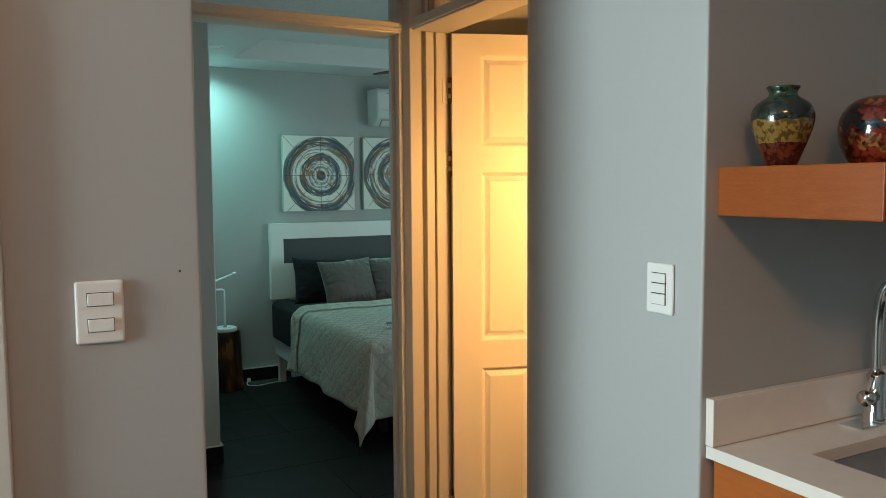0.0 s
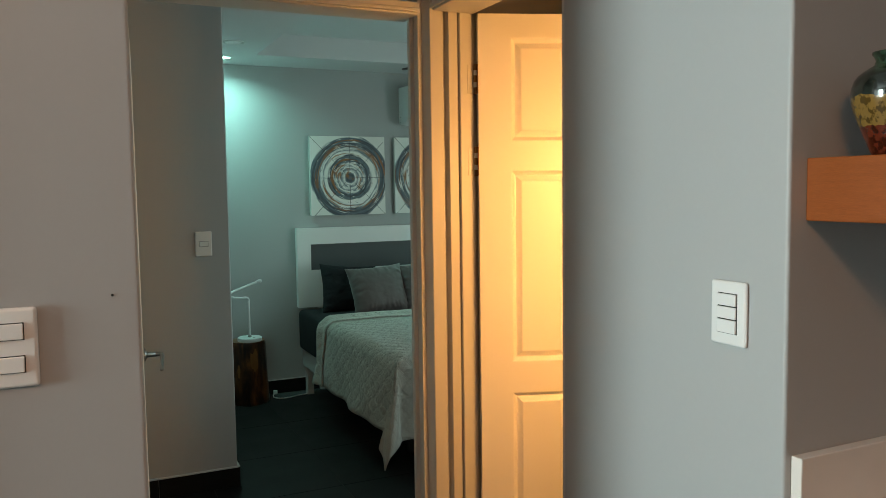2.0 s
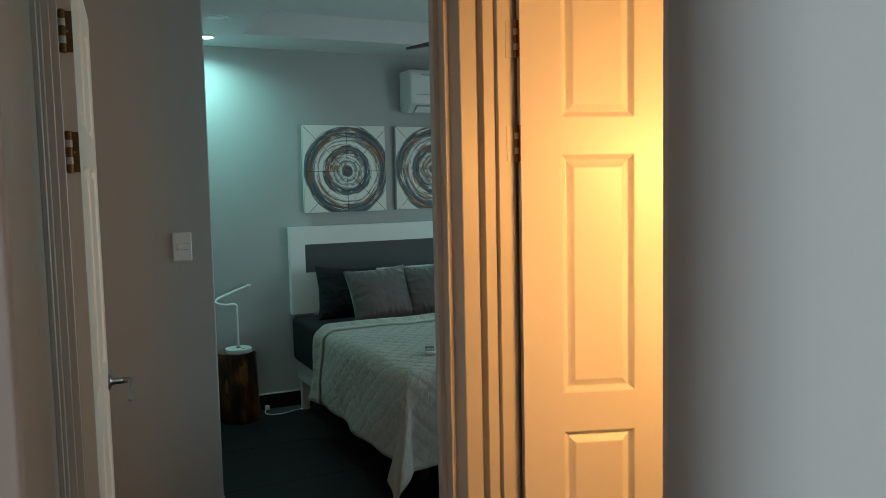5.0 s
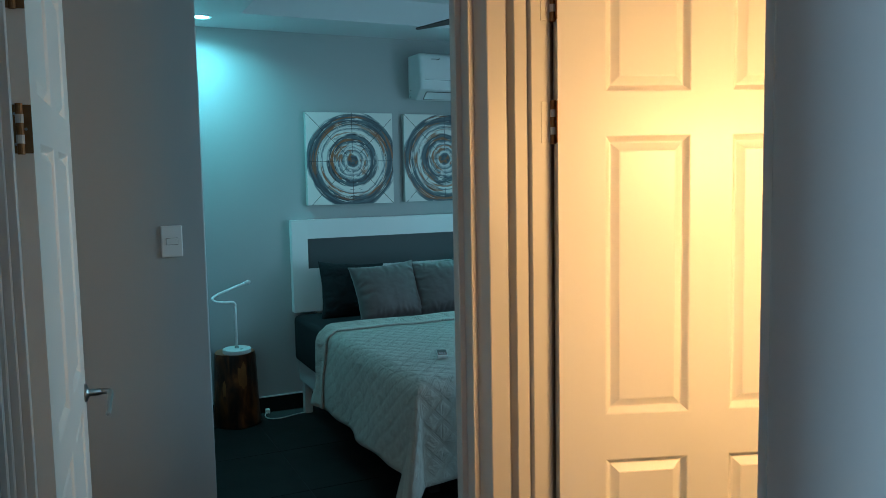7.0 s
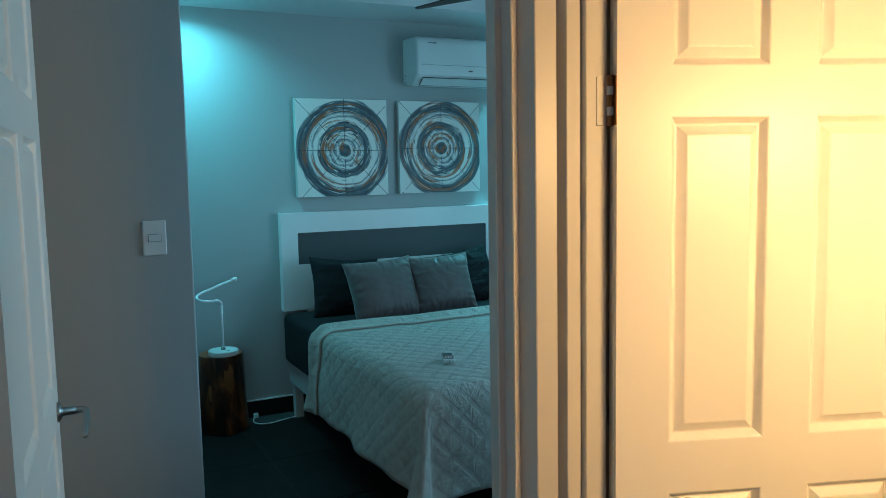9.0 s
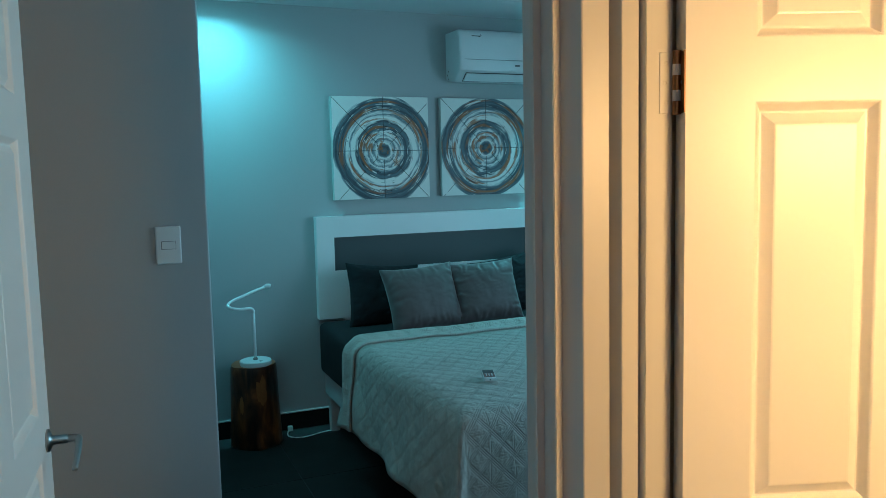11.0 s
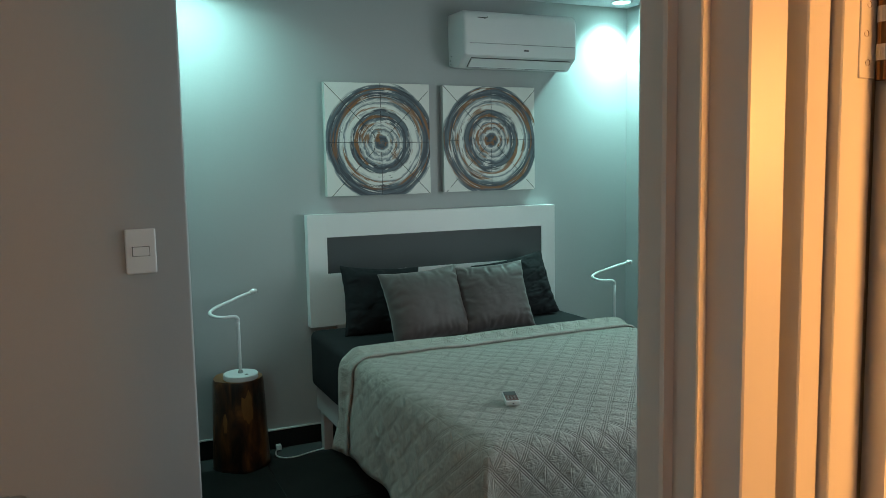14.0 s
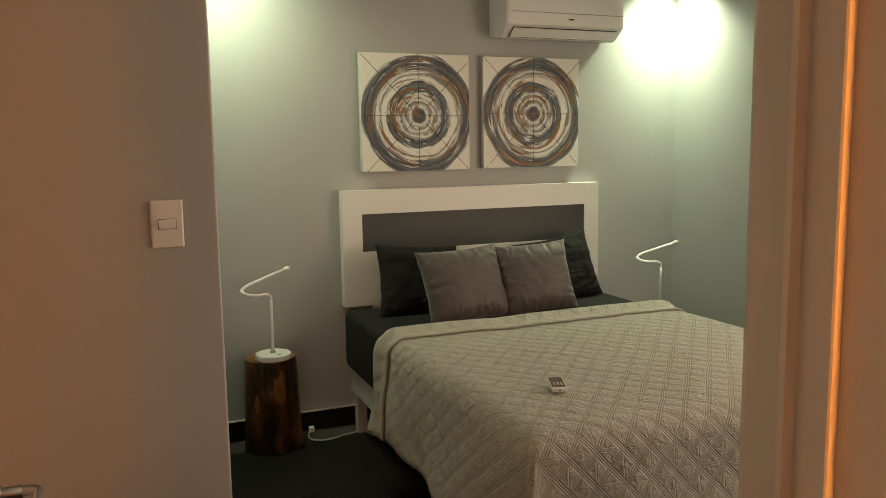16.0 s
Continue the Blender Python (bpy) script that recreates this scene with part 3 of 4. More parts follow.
def bedspread():
    """The quilt: flat on the mattress, hanging over both sides and the foot, with a cone of cloth at each foot corner."""
    bm = bmesh.new()
    uvl = bm.loops.layers.uv.new("UVMap")
    x0, x1, yf, yh, top = BED_X0 - 0.005, BED_X1 + 0.005, BED_Y0 - 0.005, 5.2, 0.648
    drop = 0.425
    step = 0.022
    wide, long = x1 - x0, yh - yf
    nu, nv = round((wide + 2 * drop) / step), round((long + drop) / step)
    grid = []
    for i in range(nu + 1):
        row = []
        u = -drop + (wide + 2 * drop) * i / nu
        for j in range(nv + 1):
            v = long - (long + drop) * j / nv
            du = max(0.0, -u, u - wide)
            dv = max(0.0, -v)
            sx = -1 if u < 0 else 1
            r = (du ** 3.5 + dv ** 3.5) ** (1 / 3.5)
            bx, by = min(max(u, 0), wide), max(v, 0)
            z = top + 0.006 * noise.noise(Vector((u * 3, v * 3, 0))) + 0.003 * noise.noise(Vector((u * 9, v * 9, 4)))
            x, y = x0 + bx, yf + by
            # rounded shoulder before the edge
            e = min(min(u, wide - u), v)
            if e < 0.05:
                z -= 0.016 * (1 - max(e, 0) / 0.05) ** 2
            if r > 0:
                th = math.atan2(dv, du)
                corner = math.sin(2 * th) ** 2
                arc = min(r, 0.05)
                out = 0.018 * math.sin(arc / 0.05 * math.pi / 2) + 0.03 * (r / drop) + 0.13 * corner * (r / drop)
                wave = 0.012 * (r / drop) * (math.sin(9 * (u + v) + 0.7) + 0.8 * math.sin(17 * (u - v)))
                wave += 0.02 * corner * math.sin(7 * th) * r / drop
                out += wave
                fall = r * (0.93 + 0.04 * corner)
                x += sx * out * math.cos(th) if du > 0 else wave * 0.2
                y -= out * math.sin(th)
                z -= fall
            z = max(z, 0.025)
            row.append((bm.verts.new((x, y, z)), (u, v)))
        grid.append(row)
    for i in range(nu):
        for j in range(nv):
            q = (grid[i][j], grid[i + 1][j], grid[i + 1][j + 1], grid[i][j + 1])
            f = bm.faces.new([k[0] for k in q])
            for lp, k in zip(f.loops, q):
                lp[uvl].uv = k[1]
    # turned-back band at the head end
    band, bm0, lap = bmesh.new(), bm, []
    bm = band
    uvl = bm.loops.layers.uv.new("UVMap")
    for i in range(nu + 1):
        u = -drop + (wide + 2 * drop) * i / nu
        row = []
        for j in range(9):
            a = j / 8
            base = grid[i][0][0].co
            inner = grid[i][min(6, nv)][0].co
            q = base.lerp(inner, a)
            lift = 0.02 * math.sin(min(1, a * 1.4 + 0.12) * math.pi) + 0.012
            side = max(0.0, -u, u - wide)
            nrm = Vector((0, 0, 1)) if side == 0 else Vector((-1 if u < 0 else 1, 0, 0.15))
            row.append((bm.verts.new(q + nrm * lift + Vector((0, 0.012 * (1 - a), 0))), (u, long + 0.13 - a * 0.13)))
        lap.append(row)
    for i in range(nu):
        for j in range(8):
            q = (lap[i][j], lap[i + 1][j], lap[i + 1][j + 1], lap[i][j + 1])
            f = bm.faces.new([k[0] for k in q])
            for lp, k in zip(f.loops, q):
                lp[uvl].uv = k[1]
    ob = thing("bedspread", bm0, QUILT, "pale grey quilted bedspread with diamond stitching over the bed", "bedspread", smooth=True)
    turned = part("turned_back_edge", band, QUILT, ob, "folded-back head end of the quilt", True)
    for piece in (ob, turned):
        sol = piece.modifiers.new("thickness", "SOLIDIFY")
        sol.thickness, sol.offset = 0.008, -1
    return ob


bedspread()


def remote(m):
    ob = thing("remote_control", box(-0.029, 0.029, -0.062, 0.062, 0, 0.02, bevel=0.005, segs=3), PLASTIC, "small white remote control with a dark screen on the bedspread", "remote control", m)
    part("screen", box(-0.025, 0.025, 0.012, 0.056, 0.0198, 0.0212, bevel=0.0004, segs=1), SCREEN, ob, "dark display")
    part("keypad", box(-0.025, 0.025, -0.052, 0.011, 0.0198, 0.021, bevel=0.0004, segs=1), BUTTON, ob, "dark brown keypad")
    for x in (-0.013, 0.0, 0.013):
        for y in (-0.03, -0.017, -0.004):
            part("button", box(x - 0.003, x + 0.003, y - 0.002, y + 0.002, 0.0211, 0.0222), PLASTIC_MATT, ob)
    part("status_light", lathe([(0.003, 0.0), (0.003, 0.001), (0, 0.001)], 10), DARKGAP, ob).matrix_basis = pose(0, -0.0618, 0.01, 90, 0, 0)


remote(pose(1.9, 4.235, 0.66, 3, 0, -20) @ Matrix.Diagonal((0.85, 0.8, 0.75, 1)))

# tree-trunk side tables
LOG = bpy.data.materials.new("varnished_log")
LOG.use_nodes = True
ln, ll = LOG.node_tree.nodes, LOG.node_tree.links
lb = ln["Principled BSDF"]
lco = ln.new("ShaderNodeTexCoord")
lmp = ln.new("ShaderNodeMapping")
lmp.inputs["Scale"].default_value = (1, 1, 0.35)
ll.new(lco.outputs["Object"], lmp.inputs["Vector"])
lno = ln.new("ShaderNodeTexNoise")
lno.inputs["Scale"].default_value, lno.inputs["Detail"].default_value, lno.inputs["Distortion"].default_value = 14, 8, 0.6
lno2 = ln.new("ShaderNodeTexNoise")
lno2.inputs["Scale"].default_value, lno2.inputs["Detail"].default_value = 60, 4
for k in (lno, lno2):
    ll.new(lmp.outputs[0], k.inputs["Vector"])
lr = ln.new("ShaderNodeValToRGB")
lr.color_ramp.elements[0].position, lr.color_ramp.elements[0].color = 0.34, (0.012, 0.006, 0.004, 1)
lr.color_ramp.elements[1].position, lr.color_ramp.elements[1].color = 0.74, (0.3, 0.12, 0.03, 1)
mid = lr.color_ramp.elements.new(0.52)
mid.color = (0.075, 0.028, 0.011, 1)
ll.new(lno.outputs["Fac"], lr.inputs[0])
ll.new(lr.outputs[0], lb.inputs["Base Color"])
lb.inputs["Roughness"].default_value = 0.28
lbp = ln.new("ShaderNodeBump")
lbp.inputs["Strength"].default_value, lbp.inputs["Distance"].default_value = 0.5, 0.004
ll.new(lno2.outputs["Fac"], lbp.inputs["Height"])
ll.new(lbp.outputs[0], lb.inputs["Normal"])
LOGTOP = material("log_end_grain", (0.2, 0.085, 0.03), 0.35, var=0.3, scale=20, fine=0.2, bump=0.2)
SCAR = material("debarked_patch", (0.22, 0.1, 0.03), 0.35, var=0.4, scale=30, fine=0.2, bump=0.3, stretch=(1, 1, 0.3))


def stump(m, seed):
    rng = random.Random(seed)
    bm = bmesh.new()
    n, rows = 48, 24
    off = Vector((rng.random() * 9, rng.random() * 9, 0))
    rings = []
    for j in range(rows + 1):
        z = 0.442 * j / rows
        ring = []
        for i in range(n):
            a = 2 * math.pi * i / n
            r = 0.121 + 0.014 * (1 - z / 0.442) ** 1.6
            r += 0.012 * noise.noise(Vector((math.cos(a) * 1.3, math.sin(a) * 1.3, z * 1.2)) + off) + 0.006 * noise.noise(Vector((math.cos(a) * 4, math.sin(a) * 4, z * 3)) + off)
            if j == rows:
                r -= 0.004
            ring.append(bm.verts.new((r * math.cos(a), r * math.sin(a), z)))
        rings.append(ring)
    for a, b in zip(rings, rings[1:]):
        for i in range(n):
            bm.faces.new((a[i], a[(i + 1) % n], b[(i + 1) % n], b[i]))
    bm.faces.new(rings[0][::-1])
    ob = thing("stump_table", bm, LOG, "varnished dark tree-trunk bedside table standing beside the bed", "side table", m, "tree-trunk side tables", smooth=True)
    bm = bmesh.new()
    bm.faces.new([bm.verts.new((v.co.x, v.co.y, 0.442)) for v in ob.data.vertices[rows * n:(rows + 1) * n]])
    part("top", bm, LOGTOP, ob, "varnished end grain top")
    for az, z, sx, sz in ((-82, 0.31, 0.03, 0.075), (-135, 0.24, 0.014, 0.05)):
        bm = bmesh.new()
        c = bm.verts.new((0, 0.0, 0))
        ring = []
        for i in range(18):
            a = 2 * math.pi * i / 18
            k = 1 + 0.6 * noise.noise(Vector((math.cos(a) * 1.9, math.sin(a) * 1.9, az)))
            y, zz = sx * k * math.cos(a), sz * k * math.sin(a)
            ring.append((y, zz))
        pts = []
        for s, y, zz in [(1, y, zz) for y, zz in ring]:
            w = y / 0.14 + radians(az)
            zc = z + zz
            rr = 0.121 + 0.014 * (1 - zc / 0.442) ** 1.6
            rr += 0.012 * noise.noise(Vector((math.cos(w) * 1.3, math.sin(w) * 1.3, zc * 1.2)) + off) + 0.006 * noise.noise(Vector((math.cos(w) * 4, math.sin(w) * 4, zc * 3)) + off)
            pts.append(bm.verts.new(((rr + 0.0015) * math.cos(w), (rr + 0.0015) * math.sin(w), zc)))
        w = radians(az)
        rr = 0.121 + 0.014 * (1 - z / 0.442) ** 1.6 + 0.012 * noise.noise(Vector((math.cos(w) * 1.3, math.sin(w) * 1.3, z * 1.2)) + off) + 0.006 * noise.noise(Vector((math.cos(w) * 4, math.sin(w) * 4, z * 3)) + off)
        c.co = ((rr + 0.005) * math.cos(w), (rr + 0.005) * math.sin(w), z)
        for i in range(18):
            bm.faces.new((c, pts[i], pts[(i + 1) % 18]))
        part("bark_scar", bm, SCAR, ob, "lighter patch where the bark is gone", smooth=True)
    return ob


stump(pose(1.262, 5.828, 0), 2)
stump(pose(3.47, 5.825, 0, 0, 0, 130), 4)


def desk_lamp(m, group="curled bedside lamps"):
    ob = thing("table_lamp", lathe([(0, 0), (0.077, 0), (0.081, 0.004), (0.081, 0.023), (0.077, 0.027), (0, 0.027)], 40), PLASTIC_MATT, "white bedside lamp with a curled tube on a tree-trunk table", "lamp", m, group, smooth=False)
    part("stem", tube([Vector((0, 0, z)) for z in (0.026, 0.1, 0.2, 0.27)], 0.0075, 12), PLASTIC_MATT, ob, smooth=True)
    line = spline([(0, 0, 0.268), (-0.001, 0, 0.285), (-0.02, -0.006, 0.297), (-0.065, -0.022, 0.299), (-0.11, -0.022, 0.307), (-0.126, 0.006, 0.32), (-0.1, 0.034, 0.336), (-0.04, 0.06, 0.353), (0.03, 0.088, 0.373), (0.085, 0.105, 0.386)])
    part("light_tube", tube(line, 0.0075, 12), PLASTIC_MATT, ob, "curled white light tube", smooth=True)
    part("end_cap", tube([Vector((0.08, 0.103, 0.384)), Vector((0.098, 0.108, 0.392)), Vector((0.112, 0.11, 0.389))], 0.0115, 12), PLASTIC_MATT, ob, smooth=True)
    part("switch", lathe([(0.009, 0.027), (0.009, 0.029), (0, 0.029)], 12, cx=0.02, cy=-0.045), NICKEL, ob)
    part("stem_collar", lathe([(0.013, 0.0265), (0.013, 0.034), (0.008, 0.04)], 16), NICKEL, ob)
    return ob


l1 = desk_lamp(pose(1.268, 5.785, 0.443) @ Matrix.Diagonal((1.03, 1.03, 1.04, 1)))
copy_thing(l1, pose(3.487, 5.785, 0.443, 0, 0, -30))

# power lead on the floor
cord = thing("power_cord", tube(spline([(1.46, 5.91, 0.02), (1.442, 5.88, 0.008), (1.44, 5.83, 0.005), (1.475, 5.79, 0.005), (1.53, 5.785, 0.005), (1.6, 5.81, 0.005), (1.68, 5.83, 0.005)]), 0.0035, 8), CORD, "white power cable with a plug lying on the tiled floor", "cable", smooth=True)
part("plug", box(1.452, 1.478, 5.9, 5.93, 0.008, 0.035, bevel=0.004), CORD, cord, "white plug")

# pictures
def canvas_material(seed, cx, cz):
    m = bpy.data.materials.new("painted_canvas")
    m.use_nodes = True
    n, l = m.node_tree.nodes, m.node_tree.links
    b = n["Principled BSDF"]
    b.inputs["Roughness"].default_value = 0.45
    co = n.new("ShaderNodeTexCoord")

    def mth(op, a, c=None):
        k = n.new("ShaderNodeMath")
        k.operation = op
        for i, v in enumerate((a, c)):
            if v is None:
                continue
            if isinstance(v, (int, float)):
                k.inputs[i].default_value = v
            else:
                l.new(v, k.inputs[i])
        return k.outputs[0]

    def noise_tex(vec, scale, detail=5):
        k = n.new("ShaderNodeTexNoise")
        k.inputs["Scale"].default_value, k.inputs["Detail"].default_value = scale, detail
        l.new(vec, k.inputs["Vector"])
        return k.outputs["Fac"]

    sp = n.new("ShaderNodeSeparateXYZ")
    l.new(co.outputs["Object"], sp.inputs[0])
    x, z = mth("SUBTRACT", sp.outputs[0], cx), mth("SUBTRACT", sp.outputs[2], cz)
    rad = mth("SQRT", mth("ADD", mth("MULTIPLY", x, x), mth("MULTIPLY", z, z)))
    ang = mth("ARCTAN2", z, x)
    # brush strokes run round the centre: noise over (fine radius, coarse angle)
    cmb = n.new("ShaderNodeCombineXYZ")
    l.new(mth("MULTIPLY", rad, 85.0), cmb.inputs[0])
    l.new(mth("MULTIPLY", mth("COSINE", ang), 1.5), cmb.inputs[1])
    l.new(mth("ADD", mth("MULTIPLY", mth("SINE", ang), 1.5), seed * 3.7), cmb.inputs[2])
    stroke = noise_tex(cmb.outputs[0], 1.0, 4)
    cmb2 = n.new("ShaderNodeCombineXYZ")
    l.new(mth("MULTIPLY", rad, 24.0), cmb2.inputs[0])
    l.new(mth("MULTIPLY", mth("COSINE", ang), 1.6), cmb2.inputs[1])
    l.new(mth("ADD", mth("MULTIPLY", mth("SINE", ang), 1.6), seed * 7.1), cmb2.inputs[2])
    broad = noise_tex(cmb2.outputs[0], 1.0, 3)
    cmb3 = n.new("ShaderNodeCombineXYZ")
    l.new(mth("MULTIPLY", rad, 150.0), cmb3.inputs[0])
    l.new(mth("MULTIPLY", mth("COSINE", ang), 2.2), cmb3.inputs[1])
    l.new(mth("ADD", mth("MULTIPLY", mth("SINE", ang), 2.2), seed * 1.3), cmb3.inputs[2])
    bristle = noise_tex(cmb3.outputs[0], 1.0, 3)
    ramp = n.new("ShaderNodeValToRGB")
    white, grey, dark, ochre, black = (0.82, 0.81, 0.77, 1), (0.115, 0.15, 0.175, 1), (0.035, 0.046, 0.062, 1), (0.27, 0.1, 0.022, 1), (0.012, 0.012, 0.014, 1)
    stops = [(0.0, grey), (0.08, dark), (0.12, grey), (0.15, white), (0.22, grey), (0.25, white), (0.31, grey), (0.335, white), (0.39, grey), (0.43, dark), (0.49, grey), (0.53, dark), (0.57, white), (0.64, white), (0.68, grey), (0.71, white), (0.76, grey), (0.82, dark), (0.87, grey), (0.91, dark), (0.955, grey), (0.985, white), (1.0, white)]
    els = ramp.color_ramp.elements
    els[0].position, els[0].color = stops[0]
    els[1].position, els[1].color = stops[-1]
    for p, c in stops[1:-1]:
        e = els.new(p)
        e.color = c
    fade = mth("MINIMUM", mth("MULTIPLY", rad, 9.0), 1.0)
    wob = mth("MULTIPLY", fade, mth("ADD", mth("MULTIPLY", mth("SUBTRACT", stroke, 0.5), 0.12), mth("MULTIPLY", mth("SUBTRACT", broad, 0.5), 0.15)))
    l.new(mth("ADD", mth("DIVIDE", rad, 0.312), wob), ramp.inputs[0])
    # ochre passages: parts of some rings only
    cmb4 = n.new("ShaderNodeCombineXYZ")
    l.new(mth("MULTIPLY", rad, 40.0), cmb4.inputs[0])
    l.new(mth("MULTIPLY", mth("COSINE", ang), 0.9), cmb4.inputs[1])
    l.new(mth("ADD", mth("MULTIPLY", mth("SINE", ang), 0.9), seed * 5.3), cmb4.inputs[2])
    warm = noise_tex(cmb4.outputs[0], 1.0, 2)
    mixo = n.new("ShaderNodeMixRGB")
    mixo.inputs[2].default_value = ochre
    l.new(ramp.outputs[0], mixo.inputs[1])
    inside = mth("LESS_THAN", rad, 0.3)
    l.new(mth("MULTIPLY", inside, mth("MINIMUM", mth("MAXIMUM", mth("MULTIPLY", mth("SUBTRACT", mth("ADD", warm, mth("MULTIPLY", mth("SUBTRACT", bristle, 0.5), 0.3)), 0.53), 9.0), 0.0), 0.9)), mixo.inputs[0])
    # bristle streaks of white and black over it
    mixw = n.new("ShaderNodeMixRGB")
    mixw.inputs[2].default_value = white
    l.new(mixo.outputs[0], mixw.inputs[1])
    l.new(mth("MULTIPLY", mth("MINIMUM", mth("MAXIMUM", mth("MULTIPLY", mth("SUBTRACT", mth("ADD", bristle, mth("MULTIPLY", broad, 0.6)), 0.9), 9.0), 0.0), 0.85), mth("GREATER_THAN", rad, 0.045)), mixw.inputs[0])
    mixb = n.new("ShaderNodeMixRGB")
    mixb.inputs[2].default_value = black
    l.new(mixw.outputs[0], mixb.inputs[1])
    l.new(mth("MULTIPLY", inside, mth("MULTIPLY", mth("LESS_THAN", mth("ADD", bristle, mth("MULTIPLY", stroke, 0.7)), 0.63), 0.95)), mixb.inputs[0])
    # scratched spokes
    line_noise = mth("MULTIPLY", mth("SUBTRACT", noise_tex(co.outputs["Object"], 60, 2), 0.5), 0.004)
    spokes = None
    for a in (0, 45, 90, 135):
        d = mth("ABSOLUTE", mth("ADD", mth("SUBTRACT", mth("MULTIPLY", x, math.sin(radians(a))), mth("MULTIPLY", z, math.cos(radians(a)))), line_noise))
        spokes = d if spokes is None else mth("MINIMUM", spokes, d)
    mask = mth("MULTIPLY", mth("LESS_THAN", spokes, 0.0018), mth("GREATER_THAN", rad, 0.05))
    mask = mth("MULTIPLY", mask, mth("GREATER_THAN", broad, 0.4))
    mixs = n.new("ShaderNodeMixRGB")
    mixs.inputs[2].default_value = black
    l.new(mixb.outputs[0], mixs.inputs[1])
    l.new(mth("MULTIPLY", mask, 0.85), mixs.inputs[0])
    l.new(mixs.outputs[0], b.inputs["Base Color"])
    bp = n.new("ShaderNodeBump")
    bp.inputs["Strength"].default_value, bp.inputs["Distance"].default_value = 0.6, 0.003
    l.new(mth("ADD", bristle, stroke), bp.inputs["Height"])
    l.new(bp.outputs[0], b.inputs["Normal"])
    return m


CANVAS_EDGE = material("canvas_edge", (0.5, 0.49, 0.47), 0.7, var=0.1, scale=30)


def painting(x0, x1, z0, z1, seed, cx, cz, label):
    ob = holder("painting", pose((x0 + x1) / 2, 5.945, (z0 + z1) / 2), label, "painting", "ring paintings over the bed")
    w, h = (x1 - x0) / 2, (z1 - z0) / 2
    part("stretched_canvas", box(-w, w, -0.018, 0.0195, -h, h, bevel=0.002), CANVAS_EDGE, ob)
    if seed < 2:
        for i, (dx, tall) in enumerate(((-0.062, 0.012), (-0.04, 0.008), (-0.024, 0.01), (-0.006, 0.007), (0.012, 0.011), (0.04, 0.006))):
            stroke = spline([(dx, -0.0203, 0.045 - h), (dx + 0.006, -0.0203, 0.045 + tall - h), (dx + 0.012, -0.0203, 0.044 - h), (dx + 0.017, -0.0203, 0.047 - h)], 4)
            part("signature_stroke", tube(stroke, 0.0011, 6), DARKGAP, ob)
    part("picture", box(-w + 0.001, w - 0.001, -0.0195, -0.0182, -h + 0.001, h - 0.001), canvas_material(seed, cx, cz), ob, "grey and ochre concentric brush rings with scratched spokes")


painting(1.774, 2.36, 1.305, 1.893, 1.0, 0.012, -0.016, "square unframed canvas of concentric grey and ochre rings")
painting(2.441, 3.022, 1.308, 1.891, 4.0, 0.008, -0.006, "square unframed canvas of grey rings with an off-centre core")


